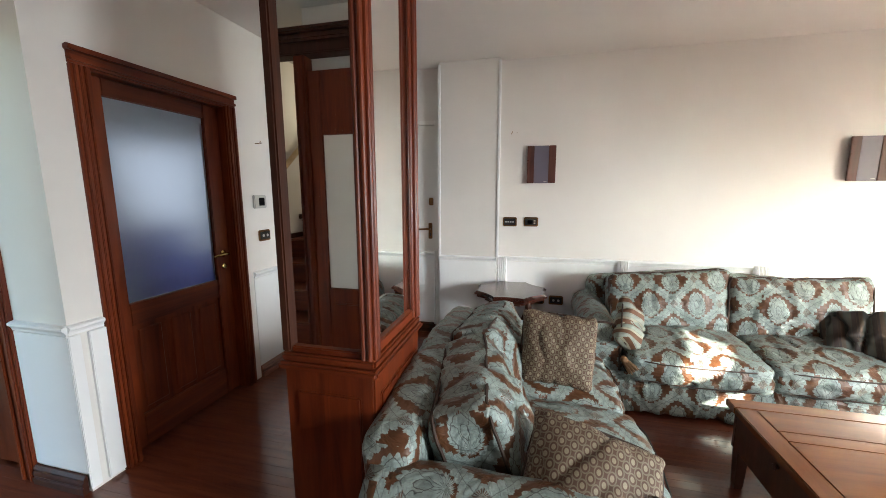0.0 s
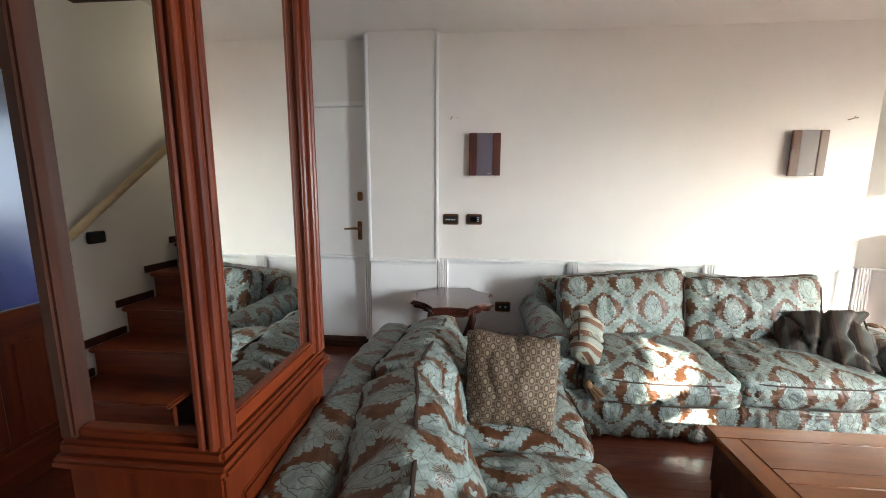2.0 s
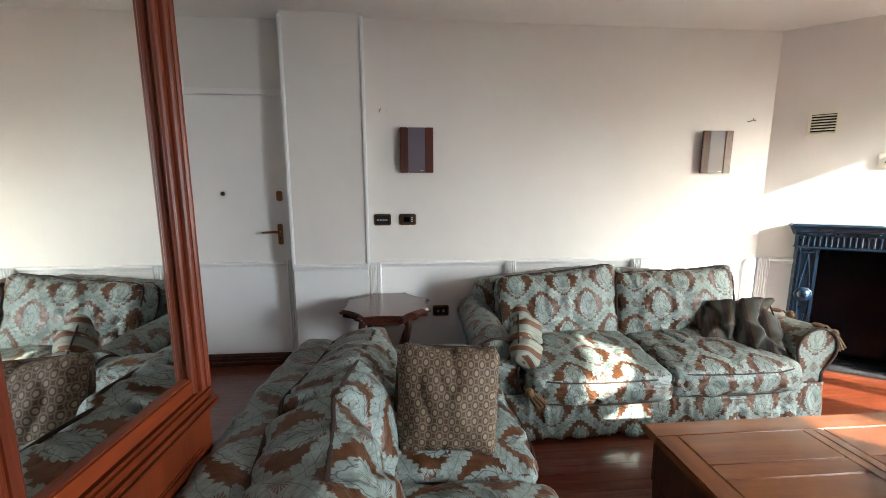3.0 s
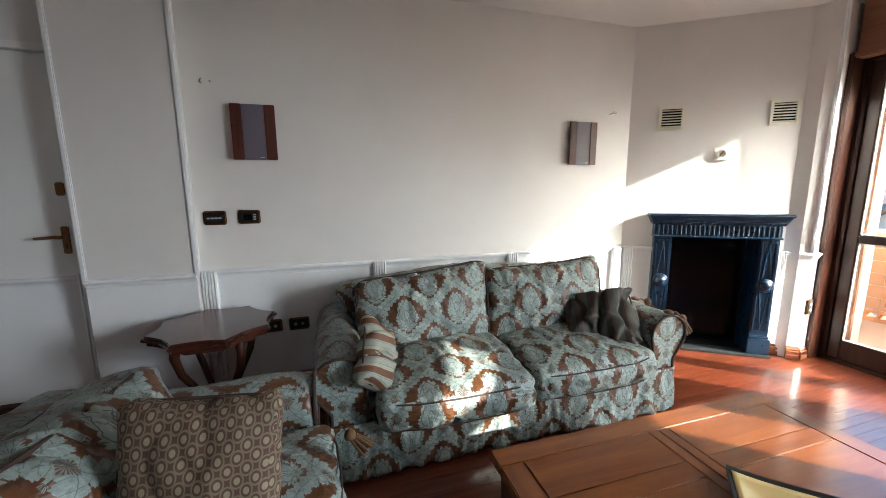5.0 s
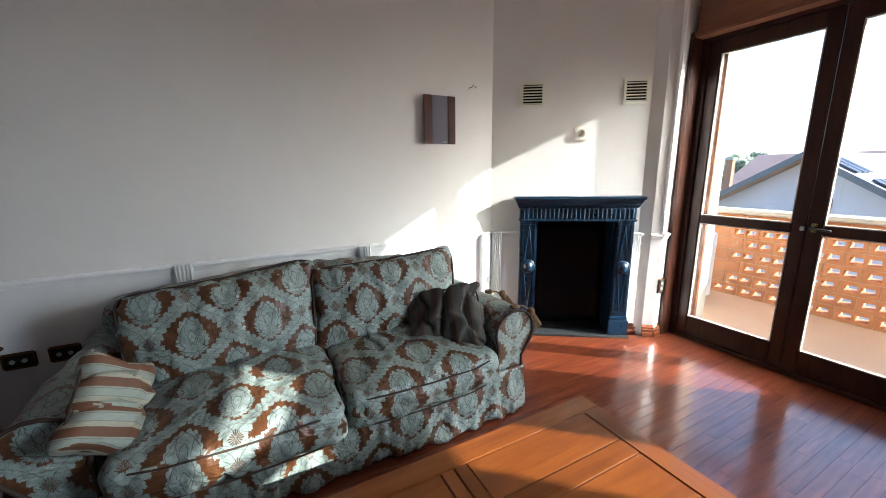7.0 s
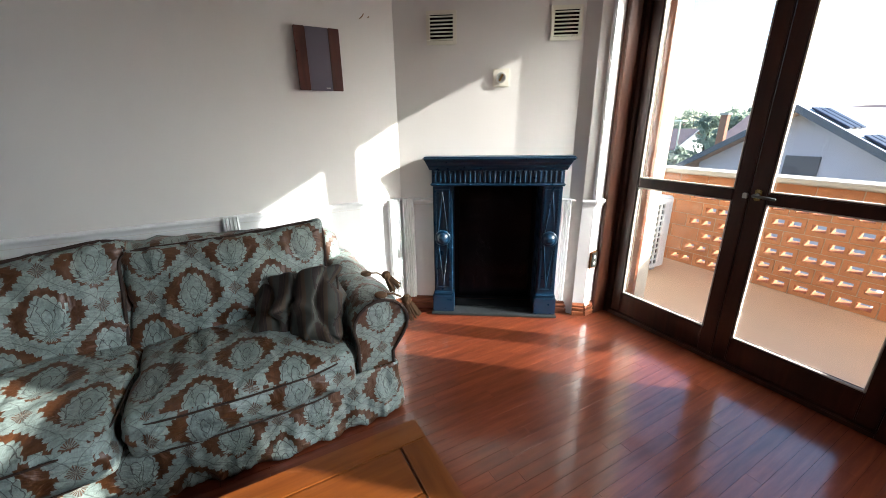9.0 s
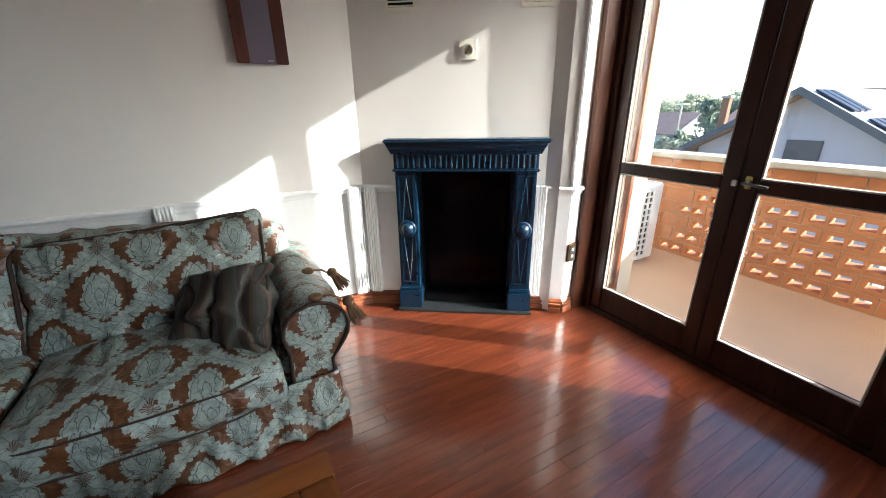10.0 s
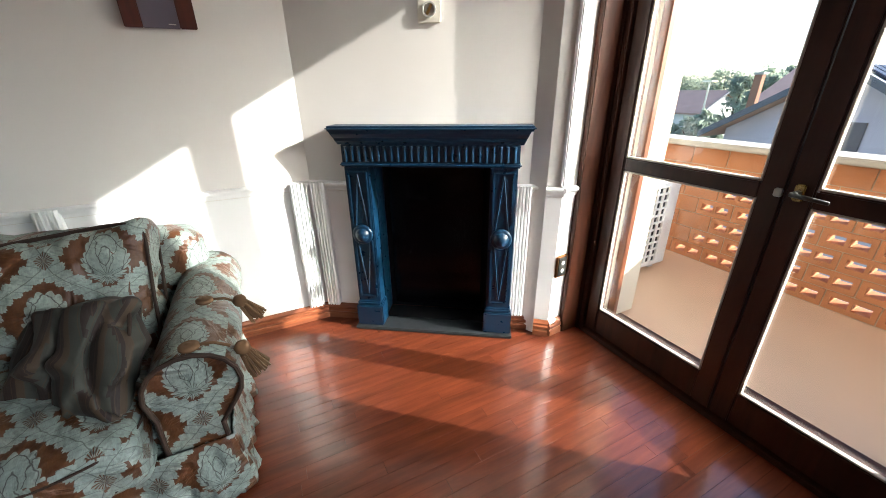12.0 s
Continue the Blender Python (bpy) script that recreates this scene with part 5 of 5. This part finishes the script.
def gable_house(name, label, x0, x1, y0, y1, eave, ridge, wall, roof, m=None, windows=(), over=0.5):
    """A house with its ridge along x."""
    h = thing(name, label, "house", m=m)
    mid = (y0 + y1) / 2
    part("wall", prism([(y0, -6.5), (y1, -6.5), (y1, eave), (mid, ridge), (y0, eave)], x0, x1, "x"), wall, h)
    k = (ridge - eave) / (mid - y0)
    for s, mtl in ((-1, roof), (1, HAZYTILE)):
        y_e = mid + s * (mid - y0 + over)
        z_e = ridge - k * (mid - y0 + over)
        part("roof", prism([(mid, ridge + 0.02), (y_e, z_e + 0.02), (y_e, z_e + 0.20), (mid, ridge + 0.20)], x0 - over, x1 + over, "x"), mtl, h)
        part("fascia", prism([(mid, ridge + 0.02), (y_e, z_e + 0.02), (y_e, z_e + 0.21), (mid, ridge + 0.21)], x0 - over - 0.06, x0 - over, "x"), ROOFDARK, h)
    for y, z, w, hh in windows:
        win = part("window", bbox((x0 - 0.05, y - w / 2, z - hh / 2), (x0 + 0.02, y + w / 2, z + hh / 2), 0.01), SHUTTER, h, "closed dark shutter")
        part("sill", bbox((x0 - 0.12, y - w / 2 - 0.06, z - hh / 2 - 0.08), (x0, y + w / 2 + 0.06, z - hh / 2), 0.01), CAPSTONE, win)
    return h


near = gable_house("house", "grey lilac gabled house with solar panels on its pale roof", 16, 27, 3.3, 8.2, 0.05, 1.55, HOUSEWALL, SOLARROOF, windows=((5.5, -0.15, 0.78, 1.1),))
kk = (1.55 - 0.05) / (5.75 - 3.3)
for r in range(2):
    for i in range(3):
        y = 5.1 - r * 1.15
        z = 1.55 - kk * (5.75 - y) + 0.26
        p = part("solar_panel", bbox((-0.17, -0.5, -0.02), (0.17, 0.5, 0.02), 0.005), SOLAR, near, "dark glass solar panel")
        p.matrix_world = pose(15.9 + i * 0.42, y, z, math.degrees(math.atan(kk)), 0, 0)
far = gable_house("house", "long white house with a reddish tiled roof, farther off", -3, 14, -4, 4, -1.4, 0.55, HOUSEWHITE, HAZYTILE, m=pose(50, 30, 0, 0, 0, 90))
for k in range(4):
    part("window", bbox((0.5 + 2.6 * k, 3.97, -3.2), (1.7 + 2.6 * k, 4.06, -1.9), 0.01), SHUTTER, far, "dark window")
gable_house("house", "low house with a brown tiled roof behind the gabled one", -6, 6, -4, 4, 0.2, 2.0, HOUSEWHITE, HAZYTILE, m=pose(35, 8.5, 0, 0, 0, 90))
gable_house("house", "pale far house with a red roof", 75, 95, 52, 64, -0.5, 1.6, HOUSEWHITE, HAZYTILE)
ch = thing("chimney_stack", "slim brick chimney on a far roof", "chimney")
part("stack", bbox((27.0, 12.9, -6.5), (27.36, 13.26, 1.75), 0.02), BRICKCHIM, ch)
part("cap", bbox((26.94, 12.84, 1.75), (27.42, 13.32, 1.87), 0.02), CAPSTONE, ch)
ae = thing("street_lamp", "tall slim lamp post with a flat head", "street lamp")
part("pole", tube([(36, 20.7, -6.5), (36, 20.7, 1.5)], 0.07), STEEL, ae)
part("head", bbox((35.6, 20.3, 1.5), (36.4, 21.1, 1.62), 0.03), STEEL, ae)


def tree(x, y, height, spread, seed, label):
    rnd = random.Random(seed)
    t = thing("tree", label, "tree", m=pose(x, y, -6.5))
    trunk = [(0, 0, 0), (0.1, 0.05, height * 0.3), (0.0, 0.1, height * 0.6), (0.1, 0.0, height * 0.85)]
    shells = [tube(trunk, [0.28, 0.22, 0.14, 0.05])]
    for i in range(7):
        a = rnd.random() * 6.28
        z = height * (0.35 + 0.07 * i)
        shells.append(tube([(0, 0, z), (spread * 0.4 * math.cos(a), spread * 0.4 * math.sin(a), z + height * 0.10), (spread * 0.75 * math.cos(a), spread * 0.75 * math.sin(a), z + height * 0.2)], [0.09, 0.06, 0.02], 6))
    part("trunk", joined(*shells), BARK, t)
    verts, faces = [], []
    clumps = []
    for i in range(26):
        a, r = rnd.random() * 6.28, spread * rnd.random() ** 0.5
        z = height * (0.45 + 0.55 * rnd.random())
        r *= 1 - 0.6 * abs((z / height - 0.65) / 0.4)
        clumps.append((r * math.cos(a), r * math.sin(a), z, spread * (0.22 + 0.2 * rnd.random())))
    for cx, cy, cz, cr in clumps:
        for i in range(70):
            v = Vector((rnd.gauss(0, 1), rnd.gauss(0, 1), rnd.gauss(0, 1))).normalized() * cr * rnd.random() ** 0.4
            p = Vector((cx, cy, cz)) + v
            u = Vector((rnd.gauss(0, 1), rnd.gauss(0, 1), rnd.gauss(0, 1))).normalized()
            w = u.orthogonal().normalized()
            s = 0.16 + 0.12 * rnd.random()
            k = len(verts)
            verts += [p - u * s, p + w * s * 0.6, p + u * s, p - w * s * 0.6]
            faces.append((k, k + 1, k + 2, k + 3))
    me = bpy.data.meshes.new("crown")
    me.from_pydata(verts, [], faces)
    me.materials.append(HAZYLEAF)
    c = new("crown", me)
    c.parent = t


for i, (x, y, hh, sp) in enumerate(((44, 20.5, 8.6, 1.8), (48, 20.0, 9.0, 2.0), (46, 23.5, 8.2, 1.7), (58, 27, 9.0, 2.6), (23.5, 13.2, 6.3, 1.2), (66, 36, 9.3, 3.0), (70, 44, 9.2, 3.0), (80, 36, 10.0, 3.6), (90, 52, 10.0, 4.0), (25, 15.0, 5.8, 1.2))):
    tree(x, y, hh, sp, 30 + i, "leafy green tree among the houses")

# ---- room behind the frosted door ----
# sheet and rod are added: backlit blue for the lower half of the pane
curtain = thing("blue_stand_in", "added blue translucent sheet that tints the lower frosted pane", "curtain")
bm = bmesh.new()
cols = []
for i in range(81):
    yc = 1.75 + 1.75 * i / 80
    xc = -3.40 + 0.022 * math.sin(i * 0.75) + 0.01 * math.sin(i * 0.31)
    cols.append([bm.verts.new((xc, yc, z)) for z in (0.10, 0.6, 1.14)])
for p, q in zip(cols, cols[1:]):
    for k in range(2):
        bm.faces.new((p[k], q[k], q[k + 1], p[k + 1]))
part("cloth", bm, BLUESHEET, curtain, smooth=True).modifiers.new("thick", "SOLIDIFY").thickness = 0.003
part("rod", tube([(-3.40, 1.70, 1.155), (-3.40, 3.54, 1.155)], 0.010), BRASS, curtain)

# ---- floor planks ----
rnd = random.Random(11)
PW = 0.056


def plank_mesh(length):
    return box(bmesh.new(), (-length / 2 + 0.0005, -PW / 2 + 0.0005, -0.012), (length / 2 - 0.0005, PW / 2 - 0.0005, 0))


LENGTHS = (0.75, 0.95, 1.2)
plank_data = {n: finish(plank_mesh(n), FLOORWOOD) for n in LENGTHS}
rest = bmesh.new()
count = 0
for j in range(-50, 62):
    y = j * PW + 0.03
    x = -3.6 + rnd.random() * 0.5
    while x < 4.2:
        n = rnd.choice(LENGTHS)
        cx = x + n / 2
        x += n
        if cx > 2.25 and cx + n / 2 < 4.2 and 1.2 < y < 3.35 and count < 300:
            p = new("plank", plank_data[n])
            p.location = (cx, y, 0)
            p.parent = floor
            count += 1
        else:
            box(rest, (cx - n / 2 + 0.0005, y - PW / 2 + 0.0005, -0.012), (min(4.21, cx + n / 2) - 0.0005, y + PW / 2 - 0.0005, 0.0))
tagged(part("planks", rest, FLOORWOOD, floor, "reddish hardwood planks"), kind="stuff")
